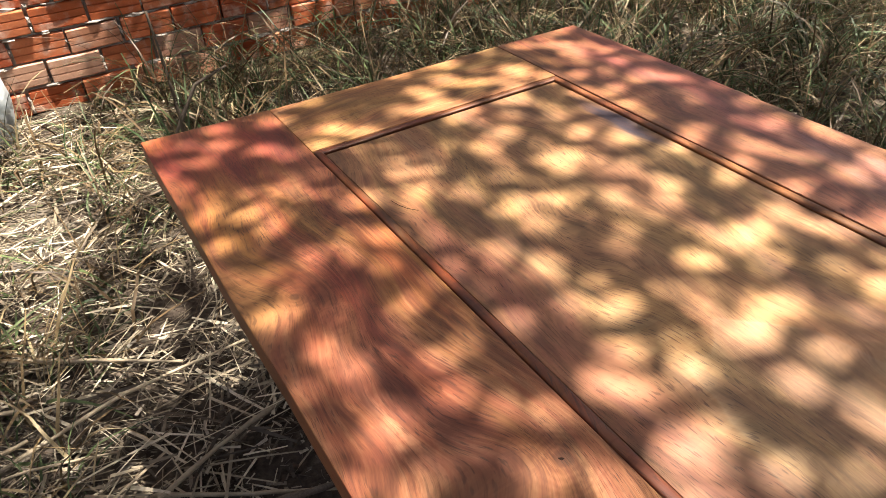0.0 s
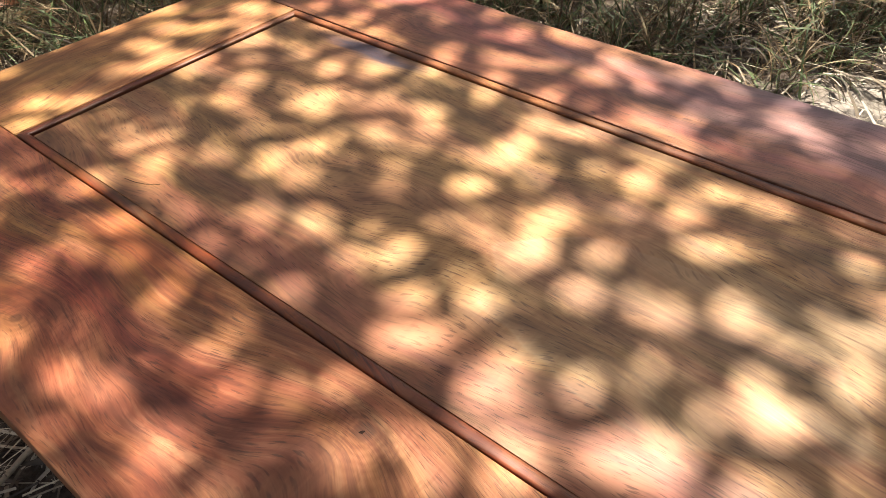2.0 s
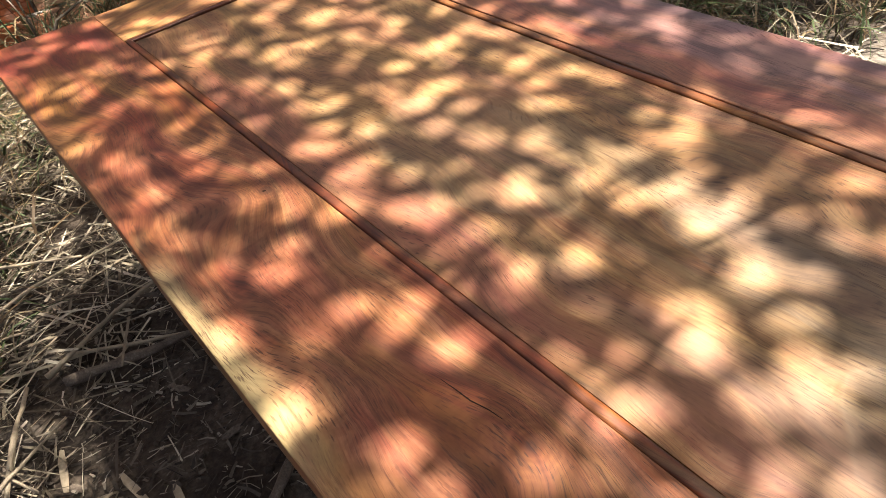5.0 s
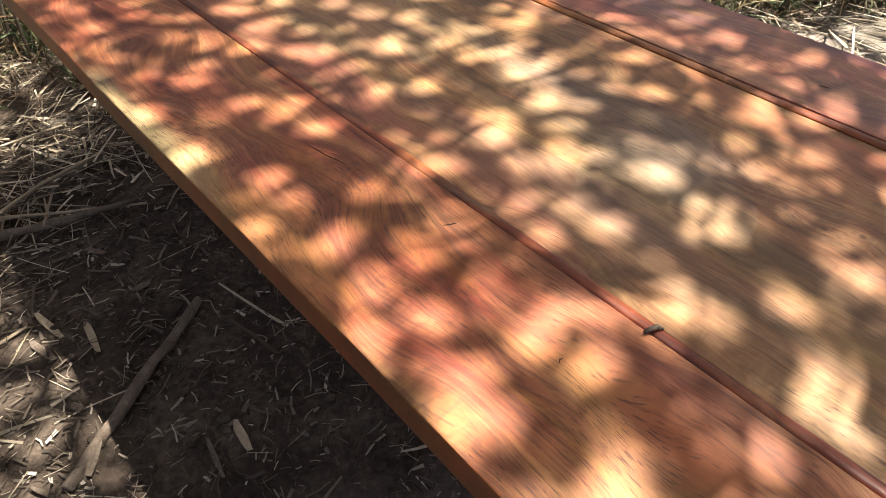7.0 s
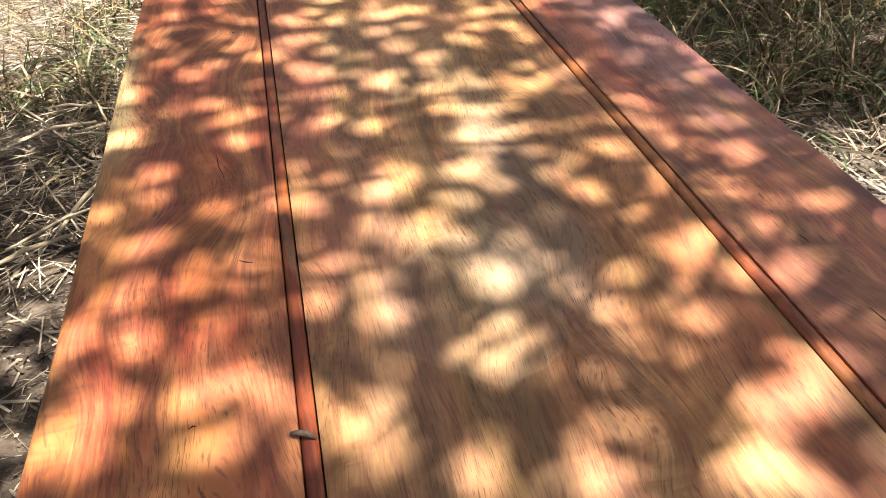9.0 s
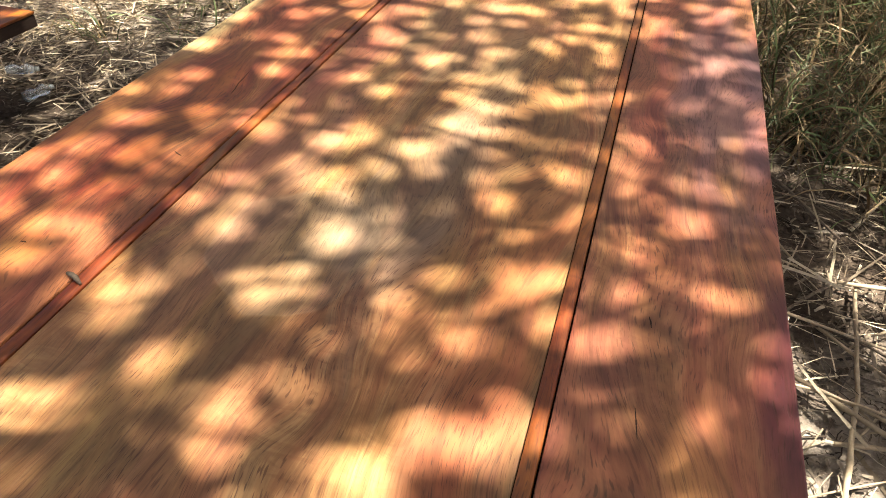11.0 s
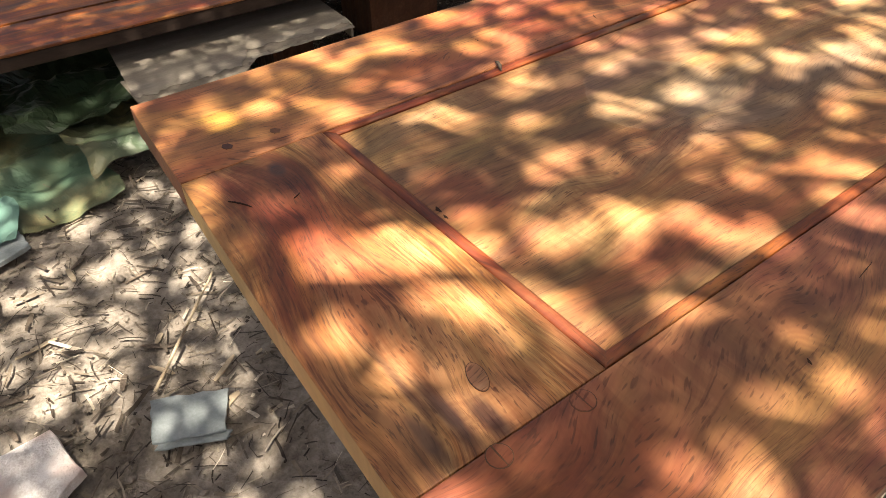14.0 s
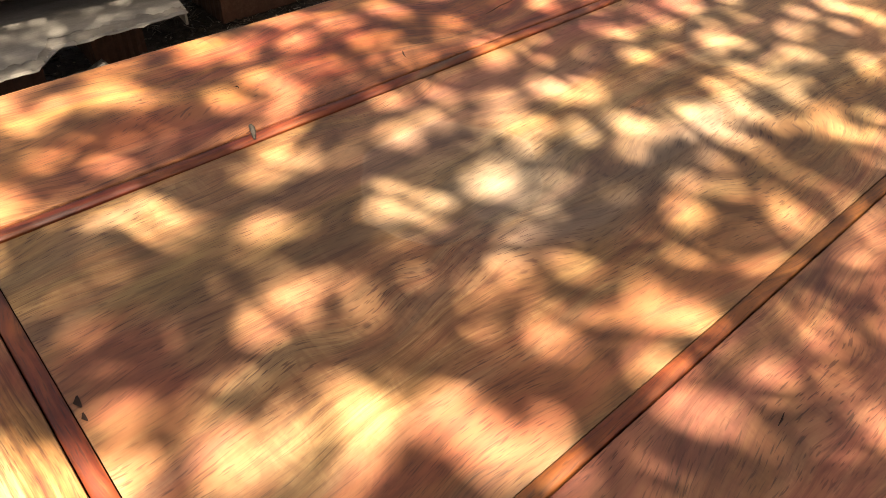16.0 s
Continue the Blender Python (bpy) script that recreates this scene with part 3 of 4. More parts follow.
def main_door():
    door = empty("door_leaf", "solid hardwood panel door lying flat, freshly varnished red-brown", "door", at=(0, 0, 0))
    z0 = TOP - THICK
    left = edge_run((0, 0), (0, LONG + 0.012), 14, 1, 0.0018) + [(IN_X0, LONG), (IN_X0, near_y(IN_X0))]
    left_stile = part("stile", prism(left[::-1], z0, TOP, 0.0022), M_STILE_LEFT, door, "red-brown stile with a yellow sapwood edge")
    right = edge_run((WIDE, LONG - 0.004), (WIDE, near_y(WIDE)), 14, 2, 0.0018) + [(IN_X1, near_y(IN_X1)), (IN_X1, LONG - 0.002)]
    right_stile = part("stile", prism(right[::-1], z0, TOP, 0.0022), M_STILE_RIGHT, door, "pinkish stile with purple heartwood edge")
    g = 0.0009
    near = [(IN_X0 + g, near_y(IN_X0)), (0.44, near_y(0.44)), (IN_X1 - g, near_y(IN_X1)), (IN_X1 - g, IN_Y0), (IN_X0 + g, IN_Y0)]
    near_rail = part("rail", prism(near, z0, TOP - 0.0006, 0.0016), M_RAIL_NEAR, door, "golden rail with a dark knot")
    far = [(IN_X0 + g, IN_Y1), (IN_X1 - g, IN_Y1), (IN_X1 - g, LONG - 0.002), (0.44, LONG - 0.004), (IN_X0 + g, LONG)]
    part("rail", prism(far, z0, TOP - 0.0006, 0.0016), M_RAIL_FAR, door, "ochre-yellow rail")
    # panel boards, glued edge to edge
    cuts = (IN_X0 + BAND, 0.345, 0.575, IN_X1 - BAND)
    for a, b in zip(cuts, cuts[1:]):
        board = [(a, IN_Y0 + BAND), (b, IN_Y0 + BAND), (b, IN_Y1 - BAND), (a, IN_Y1 - BAND)]
        part("panel", prism(board, z0 + 0.008, TOP - SUNK), M_PANEL, door)
    part("panel_backing", prism([(IN_X0 - 0.01, IN_Y0 - 0.01), (IN_X1 + 0.01, IN_Y0 - 0.01), (IN_X1 + 0.01, IN_Y1 + 0.01), (IN_X0 - 0.01, IN_Y1 + 0.01)],
                                z0 + 0.009, z0 + 0.026), M_DARK, door)
    band(((IN_X0, IN_Y0), (IN_X1, IN_Y1)), BAND, door, (M_MOULD, M_MOULD_RIGHT, M_MOULD_ACROSS, M_MOULD_ACROSS))

    def plug(x, y, r, material, host, label, turn=0.0, long=1.0, sides=14):
        pts = []
        for k in range(sides):
            a = k * math.tau / sides
            px, py = r * long * math.cos(a), r * math.sin(a)
            pts.append((x + px * math.cos(turn) - py * math.sin(turn), y + px * math.sin(turn) + py * math.cos(turn)))
        part("dowel_plug", prism(pts, TOP - 0.01, TOP + 0.0006, 0.0002, 1), material, host, label)

    for x, y in ((0.173, 0.121), (0.170, 0.060)):
        plug(x, y, 0.0062, M_PLUG, left_stile, "dark round dowel plug", 0.4, 1.25, 6)
    for x, y in ((0.686, 0.127), (0.684, 0.044)):
        plug(x, y, 0.0100, M_STILE_RIGHT, right_stile, "round dowel plug")
        ring = [(x + 0.0109 * math.cos(k * math.tau / 18), y + 0.0109 * math.sin(k * math.tau / 18)) for k in range(18)]
        part("dowel_rim", prism(ring, TOP - 0.01, TOP + 0.0003, 0.0001, 1), M_PLUG, right_stile)
        line = [(x - 0.010, y - 0.0008), (x + 0.010, y - 0.0004), (x + 0.010, y + 0.0004), (x - 0.010, y + 0.0008)]
        part("dowel_wedge", prism(line, TOP - 0.005, TOP + 0.0009), M_PLUG, right_stile)
    turns = [k * math.tau / 20 for k in range(20)]
    rim = [(0.618 + 0.0152 * math.cos(a) + 0.0020 * math.sin(a), 0.077 - 0.0039 * math.cos(a) + 0.0080 * math.sin(a)) for a in turns]
    part("filler_rim", prism(rim, TOP - 0.01, TOP + 0.0002, 0.0001, 1), M_PLUG, near_rail)
    plug(0.618, 0.077, 0.0075, M_PATCH, near_rail, "pale oval wood filler patch", -0.25, 2.0, 18)

    def crack(host, points, w):
        """A narrow drying crack: a wavy dark sliver just proud of the surface."""
        n = len(points)
        left_side, right_side = [], []
        for i, (x, y) in enumerate(points):
            x2, y2 = points[min(i + 1, n - 1)]
            x1, y1 = points[max(i - 1, 0)]
            d = Vector((x2 - x1, y2 - y1)).normalized()
            h = 0.38 * w * math.sin(math.pi * (i + 0.15) / (n - 0.7)) * 0.5 + 0.0001
            left_side.append((x - d.y * h, y + d.x * h))
            right_side.append((x + d.y * h, y - d.x * h))
        top = TOP - (SUNK if host is door else 0.0)
        part("crack", prism(left_side[::-1] + right_side, top - 0.003, top + 0.0004), M_DARK, host)

    crack(left_stile, [(0.140, 0.905), (0.1425, 0.885), (0.144, 0.868), (0.149, 0.850), (0.151, 0.835)], 0.0028)
    crack(left_stile, [(0.166, 0.678), (0.172, 0.674), (0.180, 0.671)], 0.0045)
    crack(left_stile, [(0.164, 1.291), (0.166, 1.289), (0.168, 1.288)], 0.007)
    crack(door, [(0.244, 1.738), (0.247, 1.722), (0.252, 1.709), (0.262, 1.695)], 0.002)
    crack(near_rail, [(0.273, 0.016), (0.278, 0.021), (0.284, 0.025), (0.291, 0.029), (0.298, 0.032)], 0.0042)
    crack(near_rail, [(0.306, 0.084), (0.309, 0.079), (0.311, 0.074)], 0.0020)
    crack(right_stile, [(0.767, 0.301), (0.770, 0.299), (0.773, 0.298)], 0.006)
    crack(right_stile, [(0.738, 0.455), (0.740, 0.440), (0.742, 0.425)], 0.0025)
    crack(right_stile, [(0.741, 0.567), (0.743, 0.560), (0.744, 0.553)], 0.0030)
    crack(door, [(0.412, 0.188), (0.417, 0.186), (0.423, 0.187)], 0.012)
    crack(door, [(0.428, 0.186), (0.432, 0.185), (0.436, 0.186)], 0.008)
    crack(left_stile, [(0.123, 0.474), (0.126, 0.476), (0.129, 0.475)], 0.003)
    return door


main_door()


def trestle(y):
    """A low stand of two legs and a beam under the door."""
    t = empty("trestle", "low rough timber trestle under the door", "trestle", "trestles under the door", (0.43, y, 0))
    for x in (-0.14, 0.14):
        bm = prism([(x - 0.035, -0.035), (x + 0.035, -0.035), (x + 0.035, 0.035), (x - 0.035, 0.035)], -0.01, TOP - THICK - 0.07, 0.004, 1)
        part("leg", bm, M_STICK, t)
    part("beam", prism([(-0.24, -0.04), (0.24, -0.04), (0.24, 0.04), (-0.24, 0.04)], TOP - THICK - 0.07, TOP - THICK, 0.004, 1), M_STICK, t)


for ty in (0.42, 1.72):
    trestle(ty)


# bit of twig caught in the groove
def twig_bit():
    bm = tube([(0.203, 0.4465, TOP + 0.003), (0.209, 0.4445, TOP + 0.0052), (0.216, 0.4425, TOP + 0.0045), (0.222, 0.440, TOP - 0.001)], [0.0016, 0.0026, 0.0028, 0.0016], 7, 0.2, 3)
    tagged(part("twig_chip", bm, M_STICK), "small pale twig chip caught in the groove", "twig")


twig_bit()


# ---- second door ----
def second_door():
    z1 = 0.315
    d = empty("door_leaf", "second deep orange varnished door lying low on blocks", "door", at=(-1.10, 0.70, 0))
    d.rotation_euler = (0, 0, radians(-2.5))
    z0 = z1 - 0.042
    edge = part("stile", prism([(-0.2, -1.15), (0.0, -1.15), (0.0, 0.98), (-0.2, 0.98)], z0 + 0.033, z1, 0.003), M_OTHER, d)
    # dark lower layer, added so that the door's side looks shaded
    part("underside", prism([(-0.2, -1.15), (-0.003, -1.15), (-0.003, 0.98), (-0.2, 0.98)], z0 - 0.004, z0 + 0.032, 0.002), M_EDGE, edge, "dark dirty lower edge, its shade painted in")
    part("panel", prism([(-0.66, -0.95), (-0.224, -0.95), (-0.224, 0.78), (-0.66, 0.78)], z0 + 0.008, z1 - 0.002, 0.002), M_OTHER, d)
    part("stile", prism([(-0.88, -1.15), (-0.684, -1.15), (-0.684, 0.98), (-0.88, 0.98)], z0, z1, 0.003), M_OTHER, d)
    part("rail", prism([(-0.684, 0.80), (-0.2, 0.80), (-0.2, 0.98), (-0.684, 0.98)], z0, z1 - 0.001, 0.003), M_OTHER, d)
    part("rail", prism([(-0.684, -1.15), (-0.2, -1.15), (-0.2, -0.97), (-0.684, -0.97)], z0, z1 - 0.001, 0.003), M_OTHER, d)
    for x in (-0.212, -0.672):
        part("moulding", prism([(x - 0.0115, -0.96), (x + 0.0115, -0.96), (x + 0.0115, 0.79), (x - 0.0115, 0.79)], z0 + 0.01, z1 - 0.006, 0.003), M_OTHER, d)
    for y in (-0.96, 0.79):
        part("moulding", prism([(-0.66, y - 0.0095), (-0.224, y - 0.0095), (-0.224, y + 0.0095), (-0.66, y + 0.0095)], z0 + 0.01, z1 - 0.006, 0.003), M_OTHER, d)


second_door()


def cardboard_sheet():
    """A torn sheet of corrugated cardboard: two liners, and a fluted core laid bare along the torn edge."""
    rng = random.Random(5)
    c = empty("cardboard", "torn grey-brown corrugated cardboard lying under the second door", "cardboard")
    z = 0.200

    def torn(back, rough, n=60):
        pts = []
        for i in range(n + 1):
            f = i / n
            y = 0.18 + f * 0.70
            bite = 0.075 * max(0.0, min(1.0, (f - 0.42) / 0.10)) + 0.03 * max(0.0, f - 0.75)
            wave = 0.018 * noise.noise(Vector((f * 14, back * 50, 2.0))) + 0.012 * noise.noise(Vector((f * 45, back * 90, 5.0)))
            pts.append((-0.885 - bite - back + wave * rough + rng.uniform(-0.0015, 0.0015) * rough, y))
        return pts

    flat = [(-1.36, 0.225)] + torn(0.0, 0.5) + [(-1.05, 0.888), (-1.36, 0.905)]
    part("lower_liner", prism(flat, z - 0.006, z - 0.0045), M_SLAB, c)
    bm = bmesh.new()
    edge = torn(0.012, 1.0)
    for k in range(19):
        f0 = -0.885 - k * 0.009
        run = [(f0, y) for x, y in edge if x >= f0 - 0.002]
        for a, b in zip(run, run[1:]):
            if b[1] - a[1] > 0.02:
                continue
            v = [bm.verts.new((f0 + dx, yy, z - 0.0045 + dz)) for yy in (a[1], b[1]) for dx, dz in ((-0.0042, -0.001), (0, 0.0052), (0.0042, -0.001))]
            bm.faces.new((v[0], v[1], v[4], v[3]))
            bm.faces.new((v[1], v[2], v[5], v[4]))
    part("fluted_core", bm, M_SLAB, c)
    upper = [(-1.36, 0.225)] + torn(0.045, 1.6) + [(-1.05, 0.888), (-1.36, 0.905)]
    part("upper_liner", prism(upper, z - 0.001, z + 0.0008), M_SLAB, c)
    hang = [(-1.05, 0.884), (-0.985, 0.876), (-0.985, 0.883), (-1.05, 0.893)]
    part("torn_flap", prism(hang, z - 0.045, z - 0.001), M_SLAB, c)


cardboard_sheet()


def hollow_block(x, y, turn, label, size=(0.19, 0.14, 0.245)):
    """A hollow fired-clay block: ribbed faces and square cells through it."""
    b = empty("clay_block", label, "block", at=(x, y, 0))
    b.rotation_euler = (0, 0, radians(turn))
    w, d, h = size
    t = 0.012
    for sx in (-1, 1):
        ys = [-d / 2 + i * d / 12 for i in range(13)]
        o = [(sx * (w / 2 - (0.003 if i % 2 else 0.0)), yy) for i, yy in enumerate(ys)] + [(sx * (w / 2 - t), d / 2), (sx * (w / 2 - t), -d / 2)]
        part("face", prism(o, 0, h), M_BLOCK, b)
    for sy in (-1, 1):
        xs = [-w / 2 + t + i * (w - 2 * t) / 12 for i in range(13)]
        o = [(xx, sy * (d / 2 - (0.003 if i % 2 else 0.0))) for i, xx in enumerate(xs)] + [(w / 2 - t, sy * (d / 2 - t)), (-w / 2 + t, sy * (d / 2 - t))]
        part("face", prism(o, 0, h), M_BLOCK, b)
    part("web", prism([(-w / 2 + t, -0.005), (w / 2 - t, -0.005), (w / 2 - t, 0.005), (-w / 2 + t, 0.005)], 0, h), M_BLOCK, b)
    return b


hollow_block(-1.33, 1.24, 2, "brown hollow clay block under the second door", (0.20, 0.30, 0.268))
hollow_block(-1.80, 1.35, 4, "brown hollow clay block under the second door", (0.20, 0.30, 0.268))
hollow_block(-1.30, -0.28, 2, "brown hollow clay block in the shade of the second door", (0.20, 0.20, 0.268))
hollow_block(-1.25, 0.42, 5, "fired clay block carrying the cardboard", (0.26, 0.19, 0.194))
hollow_block(-1.25, 0.74, -4, "fired clay block carrying the cardboard", (0.26, 0.14, 0.194))


def clod(x, y, size, seed, material, name, label, category, flat=0.6):
    bm = bmesh.new()
    bmesh.ops.create_icosphere(bm, subdivisions=3, radius=size)
    for v in bm.verts:
        n = noise.noise(v.co * (2.2 / size) + Vector((seed, 0, 0))) * 0.45 + noise.noise(v.co * (6 / size) + Vector((0, seed, 0))) * 0.12
        v.co *= 1 + n
        v.co.z *= flat
        v.co += Vector((x, y, size * flat * 0.6))
    return tagged(part(name, bm, material), label, category)


clod(-0.98, 0.62, 0.075, 2.0, M_SOIL, "clod", "cracked brown clod of dry earth beside the cardboard", "clod", 0.9)
clod(-1.02, 0.76, 0.055, 5.0, M_SOIL, "clod", "cracked brown clod of dry earth beside the cardboard", "clod", 0.9)


def crumpled(corners, lift, seed, material, label, folds=1.0, name="plastic_sheet"):
    """A thin creased plastic sheet between four corners, lying in folds on the ground."""
    n = 46
    (ax, ay), (bx, by), (cx, cy), (dx, dy) = corners
    bm = bmesh.new()
    rows = []
    for j in range(n + 1):
        v = j / n
        row = []
        for i in range(n + 1):
            u = i / n
            x = (ax * (1 - u) + bx * u) * (1 - v) + (dx * (1 - u) + cx * u) * v
            y = (ay * (1 - u) + by * u) * (1 - v) + (dy * (1 - u) + cy * u) * v
            x += noise.noise(Vector((x * 5, y * 5, seed))) * 0.06 + noise.noise(Vector((x * 17, y * 17, seed))) * 0.012
            y += noise.noise(Vector((y * 5, x * 5, seed + 3))) * 0.06 + noise.noise(Vector((y * 17, x * 17, seed + 3))) * 0.012
            ridge = abs(noise.noise(Vector((x * 4.5 + seed, y * 3.0, seed))))
            crease = abs(noise.noise(Vector((x * 11, y * 8 + seed, seed)))) + 0.4 * abs(noise.noise(Vector((x * 25 + y * 9, y * 21, seed))))
            row.append(bm.verts.new((x, y, lift + max(0.0, 0.05 - ridge * 0.11) * folds + max(0.0, 0.014 - crease * 0.03) * folds + 0.004 + ground_height(x, y))))
        rows.append(row)
    for r, q in zip(rows, rows[1:]):
        for i in range(n):
            bm.faces.new((r[i], r[i + 1], q[i + 1], q[i])).smooth = False
    ob = part(name, bm, material)
    m = ob.modifiers.new("thickness", 'SOLIDIFY')
    m.thickness = 0.0012
    return tagged(ob, label, "sheet", "plastic sheets on the ground")


crumpled([(-1.34, -0.36), (-0.80, -0.24), (-0.80, 0.06), (-1.36, 0.02)], 0.008, 1.3, M_TARP, "creased green and tan plastic sheet on the soil", 0.55)
crumpled([(-1.20, -0.02), (-0.82, 0.00), (-0.90, 0.26), (-1.24, 0.30)], 0.045, 7.7, M_TARP_TAN, "olive and tan plastic sheet crumpled beside the cardboard")
crumpled([(-1.70, -0.25), (-1.10, -0.12), (-1.08, 0.36), (-1.66, 0.36)], 0.07, 4.1, M_TARP_SHADED, "dark green plastic sheet in folds, the shade painted in", 1.2)
crumpled([(-0.90, -0.30), (-0.76, -0.27), (-0.77, -0.19), (-0.93, -0.22)], 0.02, 9.1, M_TARP_TEAL, "torn teal corner of a plastic sheet", 0.5)


def flat_piece(name, outline, z, thick, material, label, category, tilt=0.0, seed=1):
    """A loose thin board with chipped edges, lying on the soil."""
    rng = random.Random(seed)
    cx = sum(p[0] for p in outline) / len(outline)
    cy = sum(p[1] for p in outline) / len(outline)
    pts = []
    for (x1, y1), (x2, y2) in zip(outline, outline[1:] + outline[:1]):
        for i in range(6):
            f = i / 6
            pts.append((x1 + (x2 - x1) * f - cx + rng.uniform(-0.002, 0.002), y1 + (y2 - y1) * f - cy + rng.uniform(-0.002, 0.002)))
    ob = part(name, prism(pts, 0, thick, 0.0012, 1), material)
    ob.location = (cx, cy, z)
    ob.rotation_euler = (radians(tilt), radians(-tilt * 0.6), 0)
    return tagged(ob, label, category)


flat_piece("board_offcut", [(-0.008, -0.151), (-0.108, -0.118), (-0.038, 0.011), (0.046, -0.032)], 0.012, 0.006, M_PLATE, "blue-grey board offcut on the sandy soil", "offcut", 2.0)
flat_piece("board_offcut", [(0.004, -0.150), (-0.02, -0.12), (0.045, -0.02), (0.058, -0.038)], 0.006, 0.005, M_PLATE, "blue-grey board offcut on the sandy soil", "offcut", 0.0, 4)
flat_piece("plaster_piece", [(-0.135, -0.400), (-0.135, -0.285), (-0.010, -0.262), (0.030, -0.33), (-0.02, -0.44)], 0.012, 0.022, M_CHALK, "white broken plaster piece on the soil", "plaster", 3.0, 2)
flat_piece("plaster_piece", [(-0.78, -0.30), (-0.80, -0.20), (-0.72, -0.19), (-0.69, -0.29)], 0.012, 0.012, M_PLATE, "pale grey broken piece on the soil", "plaster", 4.0, 3)


def stick(points, radii, material, label, seed, name="stick"):
    pts, rr = [], []
    rng = random.Random(seed)
    for i in range(len(points) - 1):
        for k in range(5):
            f = k / 5
            p = Vector(points[i]).lerp(Vector(points[i + 1]), f)
            pts.append(p + Vector((rng.uniform(-1, 1), rng.uniform(-1, 1), rng.uniform(-0.5, 0.5))) * min(0.003, 0.25 * radii[i]))
            rr.append((radii[i] * (1 - f) + radii[i + 1] * f) * rng.uniform(0.85, 1.15))
    pts.append(Vector(points[-1]))
    rr.append(radii[-1])
    return tagged(part(name, tube(pts, rr, 8, 0.22, seed), material), label, "stick")


stick([(0.080, 1.400, 0.018), (-0.10, 1.275, 0.018), (-0.295, 1.135, 0.016)], [0.010, 0.013, 0.012], M_STICK, "grey weathered stick on the shaded soil", 1)
stick([(0.115, 1.815, 0.030), (-0.04, 1.85, 0.028), (-0.215, 1.905, 0.024)], [0.006, 0.010, 0.012], M_STICK, "pale split stick among the straw", 2)
stick([(0.13, 1.80, 0.020), (-0.03, 1.89, 0.020), (-0.30, 2.06, 0.020)], [0.003, 0.004, 0.004], M_CANE, "thin dry cane among the straw", 3, "cane")
stick([(0.30, 1.22, 0.02), (0.36, 1.10, 0.022)], [0.012, 0.014], M_STICK, "brown stick end under the door", 4)
stick([(-0.372, 0.118, 0.02), (-0.25, 0.02, 0.03), (-0.115, -0.105, 0.022)], [0.0025, 0.003, 0.003], M_CANE, "straight dry cane on the sandy soil", 5, "cane")
stick([(1.27, 1.52, 0.03), (1.22, 1.15, 0.04), (1.16, 0.86, 0.03)], [0.004, 0.005, 0.006], M_CANE, "long dry cane lying beside the door", 6, "cane")
stick([(1.25, 0.72, 0.03), (1.10, 0.60, 0.035), (0.98, 0.55, 0.03)], [0.005, 0.006, 0.007], M_STICK, "grey twig lying beside the door", 7)
stick([(0.09, 2.285, 0.035), (-0.18, 2.25, 0.055), (-0.43, 2.206, 0.03)], [0.003, 0.004, 0.004], M_CANE, "long dry cane over the straw", 8, "cane")
stick([(-0.05, 2.28, 0.05), (-0.22, 2.40, 0.05), (-0.40, 2.54, 0.03)], [0.003, 0.0045, 0.0055], M_CANE, "long dry cane over the straw", 9, "cane")
stick([(0.15, 2.76, 0.02), (0.160, 2.75, 0.37), (0.162, 2.75, 0.51), (0.155, 2.75, 0.66)], [0.005, 0.005, 0.004, 0.003], M_BARK, "upright dark dead stem in the grass", 10, "stem")
stick([(0.13, 2.90, 0.03), (0.166, 2.90, 0.295), (0.245, 2.90, 0.409), (0.338, 2.90, 0.439)], [0.007, 0.006, 0.005, 0.003], M_STICK, "bent grey branch in the grass", 11, "branch")


def loose_canes():
    rng = random.Random(44)
    for i in range(26):
        x, y = rng.uniform(0.93, 1.75), rng.uniform(0.55, 1.95)
        a = rng.gauss(-0.9, 0.5) if i % 3 else rng.uniform(0, math.pi)
        n = rng.uniform(0.12, 0.34)
        r = rng.choice((0.002, 0.003, 0.004, 0.005))
        dx, dy = math.cos(a) * n, math.sin(a) * n
        z = rng.uniform(0.012, 0.04)
        stick([(max(0.92, x - dx), y - dy, z), (x, y, z + 0.012), (max(0.92, x + dx), y + dy, z)], [r, r, r * 0.7], M_CANE if i % 4 else M_STICK,
              "dry stalk lying on the ground beside the door", 60 + i, "stalk")
    for i in range(14):
        x, y = rng.uniform(-1.0, -0.05), rng.uniform(1.55, 2.5)
        a, n, r = rng.uniform(0, math.pi), rng.uniform(0.08, 0.25), rng.choice((0.0025, 0.004, 0.006))
        dx, dy = math.cos(a) * n, math.sin(a) * n
        stick([(x - dx, y - dy, 0.035), (x, y, 0.05), (x + dx, y + dy, 0.035)], [r, r, r * 0.7], M_CANE, "dry stalk lying in the straw", 90 + i, "stalk")


loose_canes()


